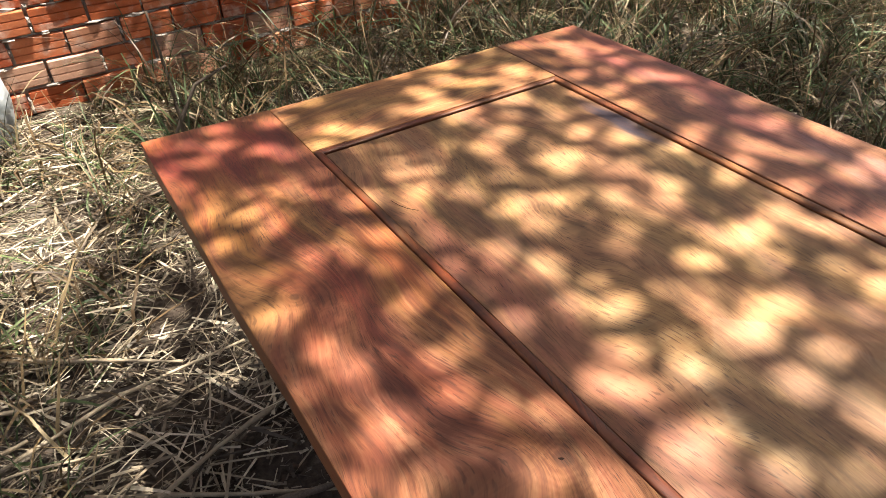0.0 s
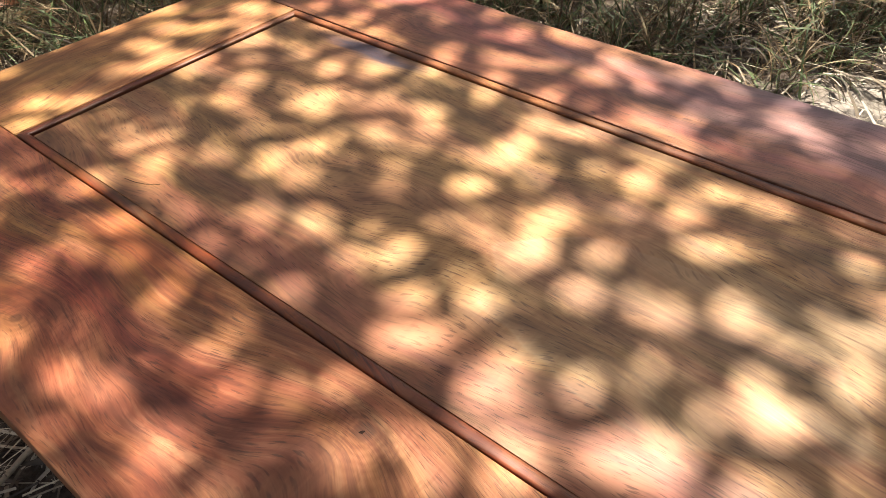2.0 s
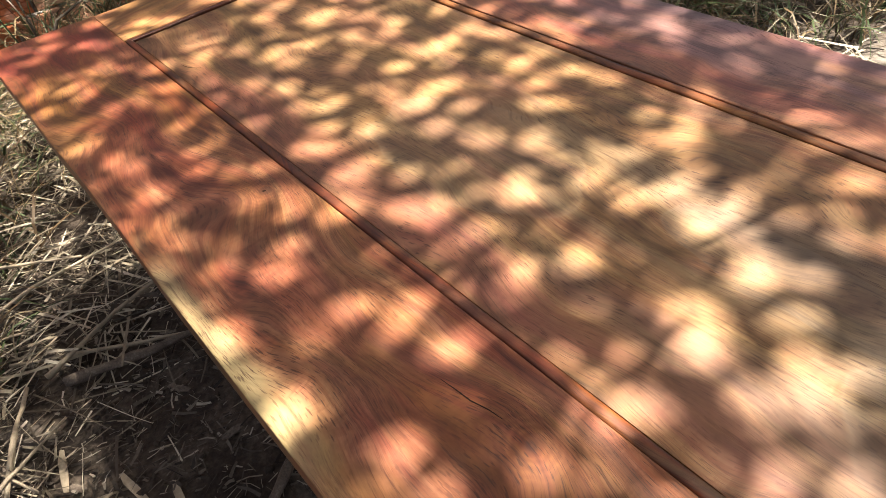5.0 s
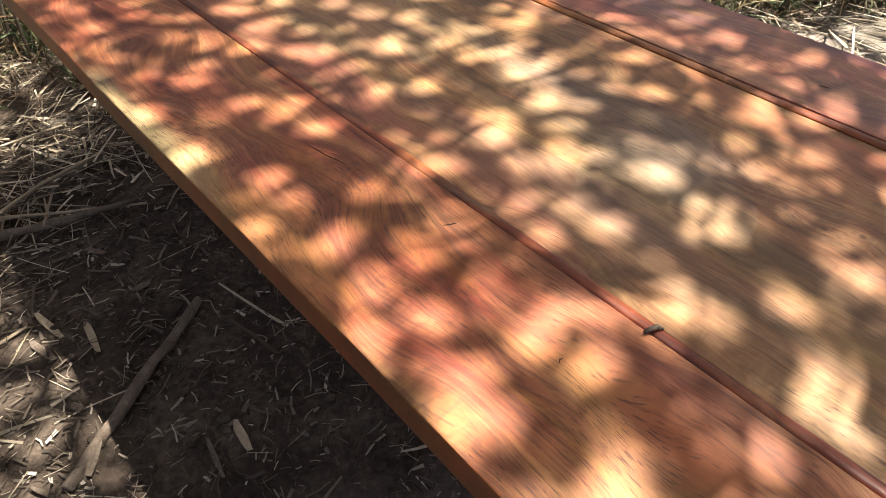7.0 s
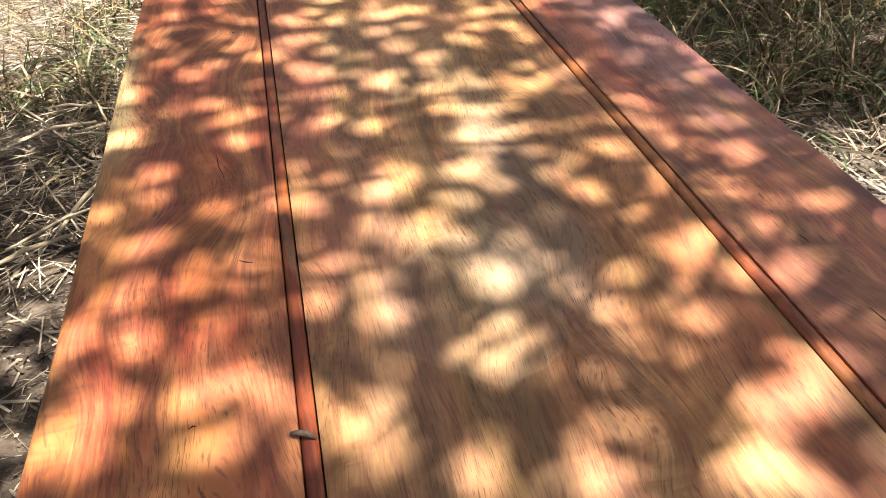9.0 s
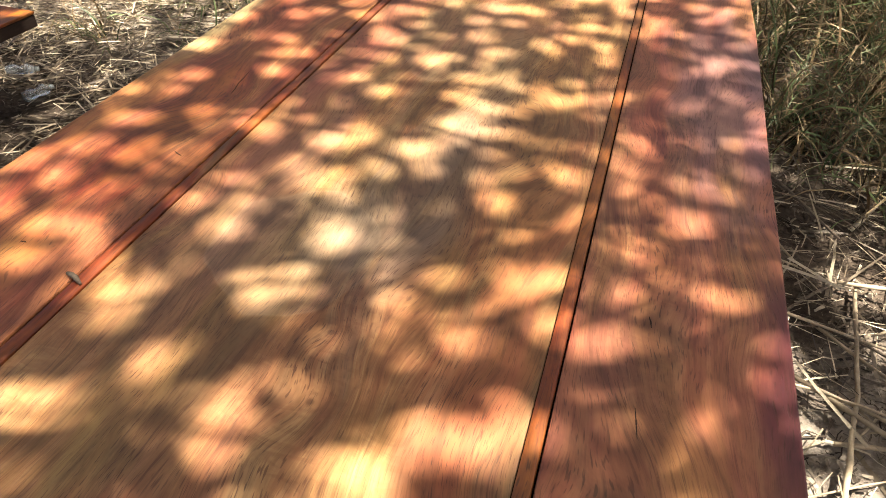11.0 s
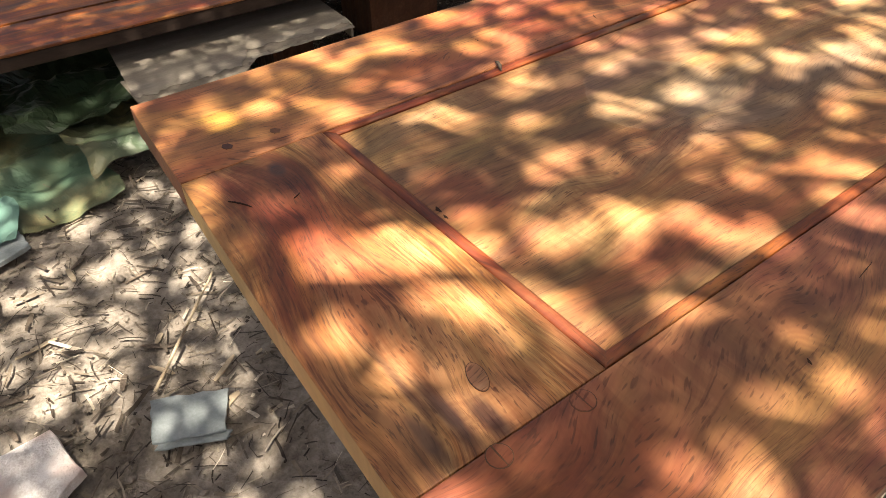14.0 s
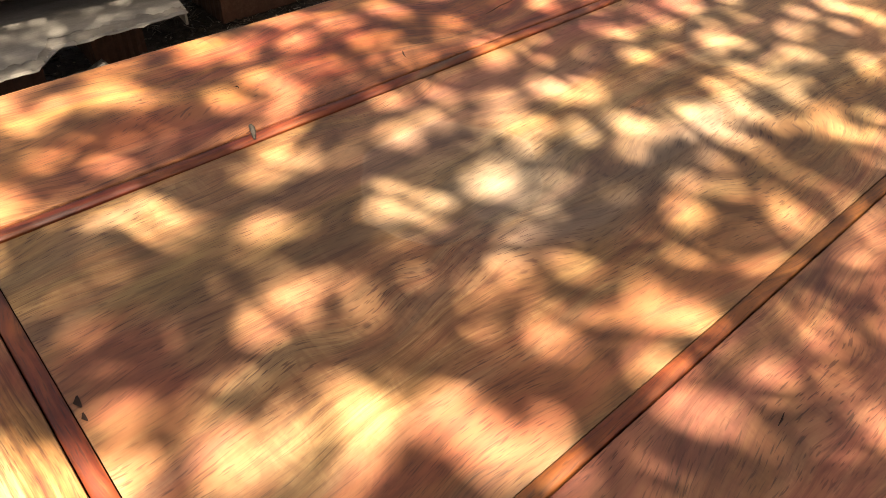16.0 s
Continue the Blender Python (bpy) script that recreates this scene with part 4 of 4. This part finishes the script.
def wood_chips():
    """Flat split chips and bark slivers lying on the soil beside the door."""
    rng = random.Random(71)
    spots = [(-0.29, 1.70, 1.35), (-0.136, 1.465, 1.45), (-0.195, 1.56, 1.75)]
    spots += [(rng.uniform(-0.95, 0.02), rng.uniform(0.55, 1.75), rng.uniform(0, math.pi)) for _ in range(44)]
    spots += [(rng.uniform(-0.75, 0.12), rng.uniform(-0.55, 0.35), rng.uniform(0, math.pi)) for _ in range(30)]
    for i, (x, y, turn) in enumerate(spots):
        n, w = (0.055, 0.0085) if i < 3 else (rng.uniform(0.015, 0.045), rng.uniform(0.004, 0.010))
        o = [(-n, -w * 0.7), (-n * 0.2, -w), (n * 0.9, -w * 0.6), (n, w * 0.3), (n * 0.5, w), (-n * 0.4, w * 0.8), (-n * 0.95, w * 0.4)]
        ob = part("wood_chip", prism(o, 0, 0.003, 0.0006, 1), M_CANE if i < 3 or i % 3 == 0 else M_STICK)
        ob.matrix_world = pose(x, y, ground_height(x, y) + 0.006, rng.uniform(-8, 8), rng.uniform(-6, 6), math.degrees(turn))
        tagged(ob, "pale split wood chip lying on the soil" if i < 3 or i % 3 == 0 else "grey weathered sliver of bark on the soil", "wood chip", "wood chips on the soil")


wood_chips()


def bottle(x, y, turn, seed):
    """A crushed clear plastic bottle."""
    g = Graph("clear_plastic")
    g.bsdf.inputs["Transmission Weight"].default_value = 0.85
    g.bsdf.inputs["Roughness"].default_value = 0.15
    g.bsdf.inputs["Base Color"].default_value = (0.82, 0.9, 0.95, 1)
    b = empty("plastic_bottle", "crushed clear plastic bottle on the straw", "bottle", "bottles on the straw", (x, y, 0.035))
    b.rotation_euler = (0, 0, radians(turn))
    b.scale = (0.6, 0.6, 0.6)
    body = tube([(-0.075, 0, 0), (-0.07, 0, 0), (-0.03, 0, 0.004), (0, 0, -0.002), (0.035, 0, 0.003), (0.06, 0, 0), (0.078, 0, 0)],
                [0.022, 0.031, 0.029, 0.022, 0.031, 0.026, 0.012], 12, 0.1, seed)
    part("body", body, g.mat, b)
    part("cap", tube([(0.078, 0, 0), (0.095, 0, 0)], [0.014, 0.014], 12), M_PLATE, b, "pale blue cap")


bottle(-1.33, 1.80, 30, 3)
bottle(-1.16, 1.68, 75, 8)


def sack(x, y):
    bm = bmesh.new()
    bmesh.ops.create_icosphere(bm, subdivisions=4, radius=1.0)
    for v in bm.verts:
        c = v.co.copy()
        n = 1 - abs(noise.noise(c * 2.5)) * 0.35 + noise.noise(c * 7) * 0.06
        v.co = Vector((x + c.x * 0.09 * n, y + c.y * 0.09 * n, 0.17 + c.z * 0.22 * n))
    for f in bm.faces:
        f.smooth = True
    tagged(part("sack", bm, M_SACK), "pale bluish plastic sack leaning by the wall", "sack")


sack(-0.31, 3.88)


# ---- straw, litter and grass ----
def straw_field():
    rng = random.Random(11)
    verts, faces = [], []
    for _ in range(24000):
        x, y = rng.uniform(-2.6, 0.9), rng.uniform(1.1, 3.95)
        deep = noise.noise(Vector((x * 1.1, y * 1.1, 8)))
        keep = 0.06 + 0.95 * min(1, max(0, (y - 1.62 + max(0, -x) * 0.5) / 0.5)) + deep * 0.22
        if x > -0.3 and y < 1.95:
            keep *= 0.35
        if x > 0.1 and y > 2.3:
            keep *= 0.4
        if rng.random() > keep:
            continue
        if -2.05 < x < -1.02 and y < 1.72:
            continue
        z = ground_height(x, y) + rng.uniform(0.002, 0.05) * min(1, keep)
        strip(verts, faces, (x, y, z), rng.uniform(0, math.tau), rng.choice((0.03, 0.05, 0.07, 0.11, 0.17)) * rng.uniform(0.7, 1.4), rng.choice((0.002, 0.003, 0.004, 0.005, 0.008)), rng.uniform(-0.08, 0.18), rng.uniform(-0.3, 0.15),
              0.0012, rng, 3, 0.4)
    for _ in range(9000):
        x = rng.uniform(0.88, 3.2)
        y = rng.uniform(-0.3, 3.9)
        if rng.random() > 0.05 + 0.7 * min(1, max(0, (y + (x - 0.9) * 0.7 - 1.0) / 0.7)) - (0.55 if y > 1.9 else 0.0):
            continue
        z = ground_height(x, y) + rng.uniform(0.002, 0.05)
        strip(verts, faces, (x, y, z), rng.uniform(0, math.tau), rng.uniform(0.04, 0.22), rng.choice((0.002, 0.003, 0.004, 0.006, 0.009)), rng.uniform(-0.08, 0.25), rng.uniform(-0.3, 0.15),
              0.0012, rng, 3, 0.4)
    ob = cloud("straw", verts, faces, M_STRAW)
    return tagged(ob, "layer of pale dry straw and cut stalks on the soil", "straw", kind="stuff")


def litter_field():
    rng = random.Random(12)
    verts, faces = [], []
    for _ in range(44000):
        x, y = rng.uniform(-1.7, 1.9), rng.uniform(-0.9, 2.4)
        if -2.05 < x < -1.02 and y < 0.9 and rng.random() < 0.6:
            continue
        if y < 0.35 and rng.random() < 0.5:
            continue
        z = ground_height(x, y) + rng.uniform(0.001, 0.010)
        strip(verts, faces, (x, y, z), rng.uniform(0, math.tau), rng.choice((0.008, 0.012, 0.018, 0.026, 0.045)) * rng.uniform(0.7, 1.3), rng.choice((0.0015, 0.002, 0.003, 0.004, 0.007)), rng.uniform(-0.10, 0.22), rng.uniform(-0.5, 0.2),
              0.0014, rng, 2, 0.35, 0.35)
    for _ in range(1100):
        x, y = rng.uniform(-1.3, 0.1), rng.uniform(-0.9, 0.7)
        if -2.05 < x < -1.02 and y > -0.45:
            continue
        z = ground_height(x, y) + rng.uniform(0.002, 0.016)
        strip(verts, faces, (x, y, z), rng.uniform(0, math.tau), rng.uniform(0.02, 0.08), rng.choice((0.002, 0.003, 0.005, 0.009)), rng.uniform(-0.05, 0.18), rng.uniform(-0.35, 0.1), 0.0014, rng, 3, 0.3, 0.25)
    ob = cloud("wood_litter", verts, faces, M_LITTER)
    return tagged(ob, "scattered wood chips, shavings and stalk bits on the soil", "litter", kind="stuff")


def grass_field():
    rng = random.Random(13)
    verts, faces = [], []
    tufts = []
    for _ in range(420):
        x, y = rng.uniform(-2.4, 3.4), rng.uniform(2.45, 3.95)
        if x > 0.25 or rng.random() < 0.15:
            tufts.append((x, y, 0.95 if x > 0.1 else 0.4))
    for _ in range(330):
        x, y = rng.uniform(1.1, 3.4), rng.uniform(0.9, 2.6)
        if (x - 1.25) * 0.5 + (y - 1.70) > rng.random() * 0.5:
            tufts.append((x, y, 0.6))
    for _ in range(12):
        tufts.append((rng.gauss(-0.72, 0.16), rng.gauss(2.55, 0.12), 0.4))
    for _ in range(12):
        tufts.append((rng.uniform(-1.5, -0.25), rng.uniform(2.0, 2.6), 0.4))
    for _ in range(16):
        tufts.append((rng.uniform(-0.9, 0.05), rng.uniform(2.45, 3.7), 0.6))
    for _ in range(10):
        tufts.append((rng.uniform(-0.55, -0.15), rng.uniform(2.25, 2.85), 0.55))
    for x, y, tall in tufts:
        for _ in range(rng.randint(16, 36)):
            bx, by = x + rng.gauss(0, 0.045), y + rng.gauss(0, 0.045)
            if by > 4.0 or (-0.02 < bx < 0.9 and by < 2.2):
                continue
            strip(verts, faces, (bx, by, ground_height(bx, by) - 0.01), rng.uniform(0, math.tau), tall * rng.uniform(0.2, 0.62), rng.choice((0.003, 0.004, 0.006, 0.010)),
                  rng.uniform(0.7, 1.5), rng.uniform(-2.9, -0.5), 0.0008, rng, 6, 0.7, 0.28)
    ob = cloud("grass", verts, faces, M_GRASS)
    return tagged(ob, "tall tangled grass, half dry and half green", "grass", kind="stuff")


def crumb_field():
    rng = random.Random(14)
    bm = bmesh.new()
    bmesh.ops.create_icosphere(bm, subdivisions=1, radius=1.0)
    ico_v = [v.co.copy() for v in bm.verts]
    ico_f = [tuple(v.index for v in f.verts) for f in bm.faces]
    bm.free()
    verts, faces = [], []
    for _ in range(5200):
        x, y = rng.uniform(-1.6, 1.9), rng.uniform(-0.9, 2.0)
        r = rng.choice((0.003, 0.004, 0.005, 0.007, 0.012)) * rng.uniform(0.7, 1.3)
        c = Vector((x, y, ground_height(x, y) + r * 0.2))
        n0 = len(verts)
        sq = Vector((rng.uniform(0.7, 1.3), rng.uniform(0.7, 1.3), rng.uniform(0.4, 0.8)))
        verts += [c + Vector((v.x * sq.x, v.y * sq.y, v.z * sq.z)) * r * rng.uniform(0.75, 1.2) for v in ico_v]
        faces += [tuple(n0 + i for i in f) for f in ico_f]
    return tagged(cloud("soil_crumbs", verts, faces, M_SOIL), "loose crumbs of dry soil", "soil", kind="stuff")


crumb_field()
straw_field()
litter_field()
grass_field()


# ---- tree over the place ----
# larger and smaller openings in the crown, named by the points of the door's top that the sun reaches through them: x, y in cm
WIDE_GAPS = (54, 142, 28, 111, 36, 68, 30, 57, 41, 58, 27, 45, 54, 34, 59, 38, 66, 53, 62, 58, 43, 34, 45, 29, 26, 30, 47, 12, 52, 24)
SMALL_GAPS = (33, 152, 49, 131, 34, 141, 34, 131, 43, 116, 26, 133, 39, 106, 59, 127, 57, 156, 29, 179, 14, 145, 6, 140, 56, 71, 51, 86, 34, 92, 30, 104, 47, 74,
              35, 77, 14, 104, 17, 92, 7, 87, 25, 65, 23, 80, 14, 78, 52, 100, 63, 79, 12, 50, 5, 65, 4, 47, 34, 38, 79, 62, 72, 67, 78, 46, 56, 12, 51, 1)


def tree():
    rng = random.Random(21)
    t = empty("tree", "broad-crowned tree with small green leaves shading the yard", "tree", at=(3.4, -2.2, 0))
    base = Vector((3.4, -2.2, 0))

    def limb(points, radii, parent, name, seed):
        pts = [Vector(p) - base for p in points]
        return part(name, tube(pts, radii, 9, 0.08, seed), M_BARK, parent)

    limb([(3.4, -2.2, -0.1), (3.35, -2.15, 0.9), (3.2, -2.0, 1.9), (3.0, -1.8, 2.9)], [0.26, 0.20, 0.17, 0.15], t, "trunk", 1)
    ends = []
    for i, (ex, ey, ez) in enumerate(((0.6, -0.2, 4.5), (2.4, 3.0, 4.7), (4.3, 2.2, 4.7), (-1.6, -0.4, 4.7), (2.4, 0.9, 4.9), (4.6, -0.6, 4.4), (1.6, 4.8, 4.8))):
        a, b = Vector((3.0, -1.8, 2.8)), Vector((ex, ey, ez))
        pts = [a.lerp(b, f) + Vector((rng.uniform(-0.12, 0.12), rng.uniform(-0.12, 0.12), 0.7 * math.sin(math.pi * f))) for f in (0, 0.2, 0.4, 0.6, 0.8, 1.0)]
        limb(pts, [0.10, 0.075, 0.055, 0.04, 0.028, 0.014], t, "limb", i + 5)
        for f in (0.35, 0.5, 0.65, 0.8, 0.95):
            p = a.lerp(b, f) + Vector((0, 0, 0.7 * math.sin(math.pi * f)))
            for _ in range(3):
                d = Vector((rng.uniform(-1, 1), rng.uniform(-1, 1), rng.uniform(-0.15, 0.35))).normalized()
                ends.append((p, p + d * rng.uniform(0.7, 1.5)))
    for i, (p, q) in enumerate(ends):
        mid = p.lerp(q, 0.5) + Vector((rng.uniform(-0.1, 0.1), rng.uniform(-0.1, 0.1), rng.uniform(-0.05, 0.1)))
        part("twig", tube([p - base, mid - base, q - base], [0.018, 0.011, 0.005], 5, 0.1, i), M_BARK, t)
    # slender branches over the near end, given by the points of the door's top that they shade
    high = 2.9

    def over(x, y):
        return Vector((x + SUN_TO.x / SUN_TO.z * (high - TOP), y + SUN_TO.y / SUN_TO.z * (high - TOP), high)) - base

    limb([(3.05, -1.85, 2.6), (2.7, -1.2, 2.95), (2.2, -0.4, 3.0), over(0.95, 0.74) + base], [0.06, 0.045, 0.036, 0.027], t, "limb", 40)
    for i, line in enumerate((((0.95, 0.74), (0.80, 0.54), (0.74, 0.40), (0.70, 0.22), (0.66, 0.0)), ((0.80, 0.54), (0.86, 0.42), (0.91, 0.30)),
                              ((0.80, 0.54), (0.72, 0.49), (0.62, 0.45), (0.52, 0.37), (0.44, 0.28), (0.40, 0.10)), ((0.44, 0.28), (0.36, 0.30), (0.26, 0.27)))):
        pts = [over(x, y) for x, y in line]
        part("branch", tube(pts, [0.019 - 0.0022 * k for k in range(len(pts))], 6, 0.1, i), M_BARK, t)
    # fine leafless twigs that leave those branches and cross under the crown
    for i in range(34):
        x, y = rng.uniform(0.0, 0.9), rng.uniform(-0.05, 1.0)
        turn = math.atan2(y - 0.80, x - 1.05) + rng.gauss(0, 0.5)
        n = rng.uniform(0.10, 0.26)
        mid = (x + rng.uniform(-0.03, 0.03), y + rng.uniform(-0.03, 0.03))
        pts = [over(x - math.cos(turn) * n, y - math.sin(turn) * n), over(*mid), over(x + math.cos(turn) * n, y + math.sin(turn) * n)]
        part("twig", tube(pts, [0.006, 0.005, 0.003], 5, 0.1, 200 + i), M_BARK, t)
    # leaves
    slope_x, slope_y = SUN_TO.x / SUN_TO.z, SUN_TO.y / SUN_TO.z
    near = (-1.9, 2.6, -0.9, 4.2)
    r2 = np.random.default_rng(5)
    # openings between the leaves: the known ones, and a loose scatter
    cx, cy = np.meshgrid(np.arange(near[0], near[1], 0.044), np.arange(near[2], near[3], 0.044))
    cx, cy = cx.ravel() + r2.uniform(-0.024, 0.024, cx.size), cy.ravel() + r2.uniform(-0.024, 0.024, cy.size)
    cr = r2.uniform(-0.026, 0.0145, cx.size)
    cr[(cx > 0.2) & (cx < 0.95) & (cy > 1.15)] += 0.0025
    corner = (cx > -0.05) & (cx < 0.6) & (cy < 0.3)
    cr[corner] += 0.003
    knot_shade = (cx > 0.19) & (cx < 0.36) & (cy < 0.14)
    cr[knot_shade] -= 0.012
    shut = (cx > 0.55) & (cx < 0.95) & (cy < 0.34)
    cr[shut] -= 0.005
    cr[(cx > 0.2) & (cx < 0.7) & (cy < 0.2)] += 0.003
    front = (cx > -0.6) & (cx < 0.1) & (cy < 0.0)
    cr[front] += 0.002
    mask = np.array([noise.noise(Vector((a * 2.6, b * 2.6, 2.0))) for a, b in zip(cx, cy)])
    cr += mask * 0.007
    wander = 0.45 * mask
    thin = (cx + wander < 0.10) & (cy + wander > 2.28) | (cx < -1.0) & (cy > 2.0)
    cr[thin] += r2.uniform(-0.003, 0.026, thin.sum()) + 0.020 * (cy[thin] > 2.8)
    far_side = (cx > 0.10) & (cy > 2.3)
    cr[far_side] += r2.uniform(-0.006, 0.014, far_side.sum())
    cr[(cx < 0.0) & (cx > -0.9) & (cy > 1.35) & (cy + wander < 2.25)] -= 0.002
    cr[(cx > -0.8) & (cx < -0.40) & (cy < 0.35)] -= 0.008
    dim = (cx < -0.80) & (cy < 0.95)
    cr[dim] -= 0.024
    cr[dim & (cx < -0.95) & (cy < 0.3)] -= 0.004
    yard = (cx > -0.75) & (cx < -0.02) & (cy < 1.5)
    cr[yard] += r2.uniform(0.0, 0.015, yard.sum())
    side = (cx > 0.95) & (cy < 1.5)
    cr[side] += r2.uniform(0.010, 0.034, side.sum()) * (0.25 + 0.75 * (cy[side] > 0.45))
    wx, wy = np.array(WIDE_GAPS[0::2]) / 100, np.array(WIDE_GAPS[1::2]) / 100
    sx, sy = np.array(SMALL_GAPS[0::2]) / 100, np.array(SMALL_GAPS[1::2]) / 100
    gx0, gy0 = np.r_[wx, sx], np.r_[wy, sy]
    own = ((cx[:, None] - gx0) ** 2 + (cy[:, None] - gy0) ** 2).min(1) > 0.032 ** 2
    cx, cy = np.r_[cx[own], gx0], np.r_[cy[own], gy0]
    cr = np.r_[cr[own], r2.uniform(0.016, 0.022, wx.size), r2.uniform(0.010, 0.015, sx.size)]
    n_leaf = 138000
    z = r2.uniform(3.9, 5.0, n_leaf)
    gx, gy = np.sort(r2.uniform(near[0], near[1], n_leaf)), r2.uniform(near[2], near[3], n_leaf)
    size = r2.uniform(0.028, 0.050, n_leaf)
    stay = np.ones(n_leaf, bool)
    for k in range(0, n_leaf, 1000):
        part_of = slice(k, k + 1000)
        by = (cx > gx[part_of][0] - 0.09) & (cx < gx[part_of][-1] + 0.09)
        d = np.sqrt((gx[part_of, None] - cx[by]) ** 2 + (gy[part_of, None] - cy[by]) ** 2) - cr[by]
        stay[part_of] = d.min(1) > size[part_of] * 0.24
    # the outer crown is coarser
    n_out = 14000
    z2, gx2, gy2 = r2.uniform(4.1, 5.6, n_out), r2.uniform(-4.6, 5.4, n_out), r2.uniform(-4.0, 6.6, n_out)
    ragged = np.array([noise.noise(Vector((math.cos(q) * 1.7, math.sin(q) * 1.7, 3.0))) for q in np.arctan2(gy2 - 1.4, gx2 - 0.4)])
    held = np.hypot((gx2 - 0.4) / 3.9, (gy2 - 1.4) / 4.3) < 1.0 + 0.3 * ragged
    out = (gx2 < near[0]) | (gx2 > near[1]) | (gy2 < near[2]) | (gy2 > near[3])
    out &= held
    z, gx, gy = np.r_[z[stay], z2[out]], np.r_[gx[stay], gx2[out]], np.r_[gy[stay], gy2[out]]
    size = np.r_[size[stay], r2.uniform(0.10, 0.15, out.sum())]
    n = z.size
    at = np.stack([gx + slope_x * (z - TOP), gy + slope_y * (z - TOP), z], 1) - np.array(base)
    h = r2.uniform(0, math.tau, n)
    d = np.stack([np.cos(h), np.sin(h), r2.uniform(-0.45, 0.3, n)], 1)
    d /= np.linalg.norm(d, axis=1)[:, None]
    up = np.stack([r2.uniform(-0.4, 0.4, n), r2.uniform(-0.4, 0.4, n), np.ones(n)], 1)
    s = np.cross(d, up)
    s /= np.linalg.norm(s, axis=1)[:, None]
    d, s = d * size[:, None], s * size[:, None]
    rim = [at - d * 0.5, at - d * 0.1 + s * 0.27, at + d * 0.25 + s * 0.2, at + d * 0.55, at + d * 0.25 - s * 0.2, at - d * 0.1 - s * 0.27]
    verts = np.stack(rim, 1).reshape(-1, 3).tolist()
    faces = []
    for i in range(n):
        a = 6 * i
        faces += [(a, a + 1, a + 5), (a + 1, a + 2, a + 4, a + 5), (a + 2, a + 3, a + 4)]
    crown = cloud("crown", verts, faces, M_LEAF)
    crown.parent = t
    tagged(crown, "crown of many small leaves", kind="stuff")


tree()

# ---- brick wall ----
WALL_Y = 4.05


def brick_wall():
    bm = bmesh.new()
    bmesh.ops.create_cube(bm, size=1.0, matrix=Matrix.Translation((0.8, WALL_Y + 0.075, 0.85)) @ Matrix.Diagonal((7.6, 0.10, 1.8, 1)))
    wall = tagged(part("wall_north", bm, M_MORTAR), "unplastered wall of orange hollow clay bricks, mortar squeezed out", "wall", kind="structure")
    lng, high, deep = 0.19, 0.088, 0.04
    half = [(-high / 2, 0.004), (-high / 2 + 0.004, 0.0), (-0.017, 0.0), (-0.0155, 0.005), (-0.0125, 0.005), (-0.011, 0.0), (0.011, 0.0), (0.0125, 0.005), (0.0155, 0.005), (0.017, 0.0), (high / 2 - 0.004, 0.0), (high / 2, 0.004)]

    def brick_shape():
        verts, faces = [], []
        for x in (-lng / 2, lng / 2):
            verts += [(x, y, z) for z, y in half] + [(x, deep, high / 2), (x, deep, -high / 2)]
        n = len(half) + 2
        faces += [(i, (i + 1) % n, n + (i + 1) % n, n + i) for i in range(n)]
        faces += [tuple(range(n))[::-1], tuple(range(n, 2 * n))]
        return verts, faces

    v, f = brick_shape()
    mesh = bpy.data.meshes.new("brick")
    mesh.from_pydata(v, [], f)
    mesh.materials.append(M_CLAY)
    rng = random.Random(31)
    rest_v, rest_f = [], []
    for row in range(17):
        z = 0.05 + row * 0.100
        for k in range(37):
            x = -2.9 + k * 0.202 + (0.1 if row % 2 else 0.0)
            m = pose(x + rng.uniform(-0.003, 0.003), WALL_Y + rng.uniform(-0.009, 0.009), z + rng.uniform(-0.004, 0.004), rng.uniform(-2.0, 2.0), rng.uniform(-1.0, 1.0), rng.uniform(-1.6, 1.6))
            if -1.5 < x < 2.6 and row < 9:
                b = new("brick", mesh)
                b.parent = wall
                b.matrix_basis = m
            else:
                n0 = len(rest_v)
                rest_v += [m @ Vector(p) for p in v]
                rest_f += [tuple(n0 + i for i in q) for q in f]
    ob = cloud("bricks", rest_v, rest_f, M_CLAY)
    ob.parent = wall
    tagged(ob, kind="stuff")
    # mortar squeezed out of the joints: knobbly lumps along the beds, fewer in the upright joints
    bm = bmesh.new()
    bmesh.ops.create_icosphere(bm, subdivisions=2, radius=1.0)
    ball_v = [p.co.copy() for p in bm.verts]
    ball_f = [tuple(p.index for p in q.verts) for q in bm.faces]
    bm.free()
    verts, faces = [], []
    for k in range(900):
        row = rng.randint(0, 11)
        upright = k % 4 == 0
        x = -2.9 + 0.202 * rng.randint(7, 27) + (0.1 if row % 2 else 0.0) + 0.101 if upright else rng.uniform(-1.6, 2.6)
        z = 0.05 + row * 0.1 + rng.uniform(-0.035, 0.035) if upright else 0.10 + row * 0.1 + rng.uniform(-0.004, 0.004)
        sx, sz = (rng.uniform(0.004, 0.009), rng.uniform(0.008, 0.024)) if upright else (rng.uniform(0.008, 0.040), rng.uniform(0.004, 0.010))
        sy = rng.uniform(0.006, 0.016)
        n0, shift = len(verts), Vector((k * 3.7, 0, 0))
        for p in ball_v:
            r = 1 + 0.7 * noise.noise(p * 1.6 + shift)
            verts.append(Vector((x + p.x * sx * r, WALL_Y + 0.008 + p.y * sy * r, z + p.z * sz * r)))
        faces += [tuple(n0 + q for q in t) for t in ball_f]
    lumps = cloud("mortar_lumps", verts, faces, M_MORTAR)
    lumps.parent = wall
    tagged(lumps, kind="stuff")


brick_wall()
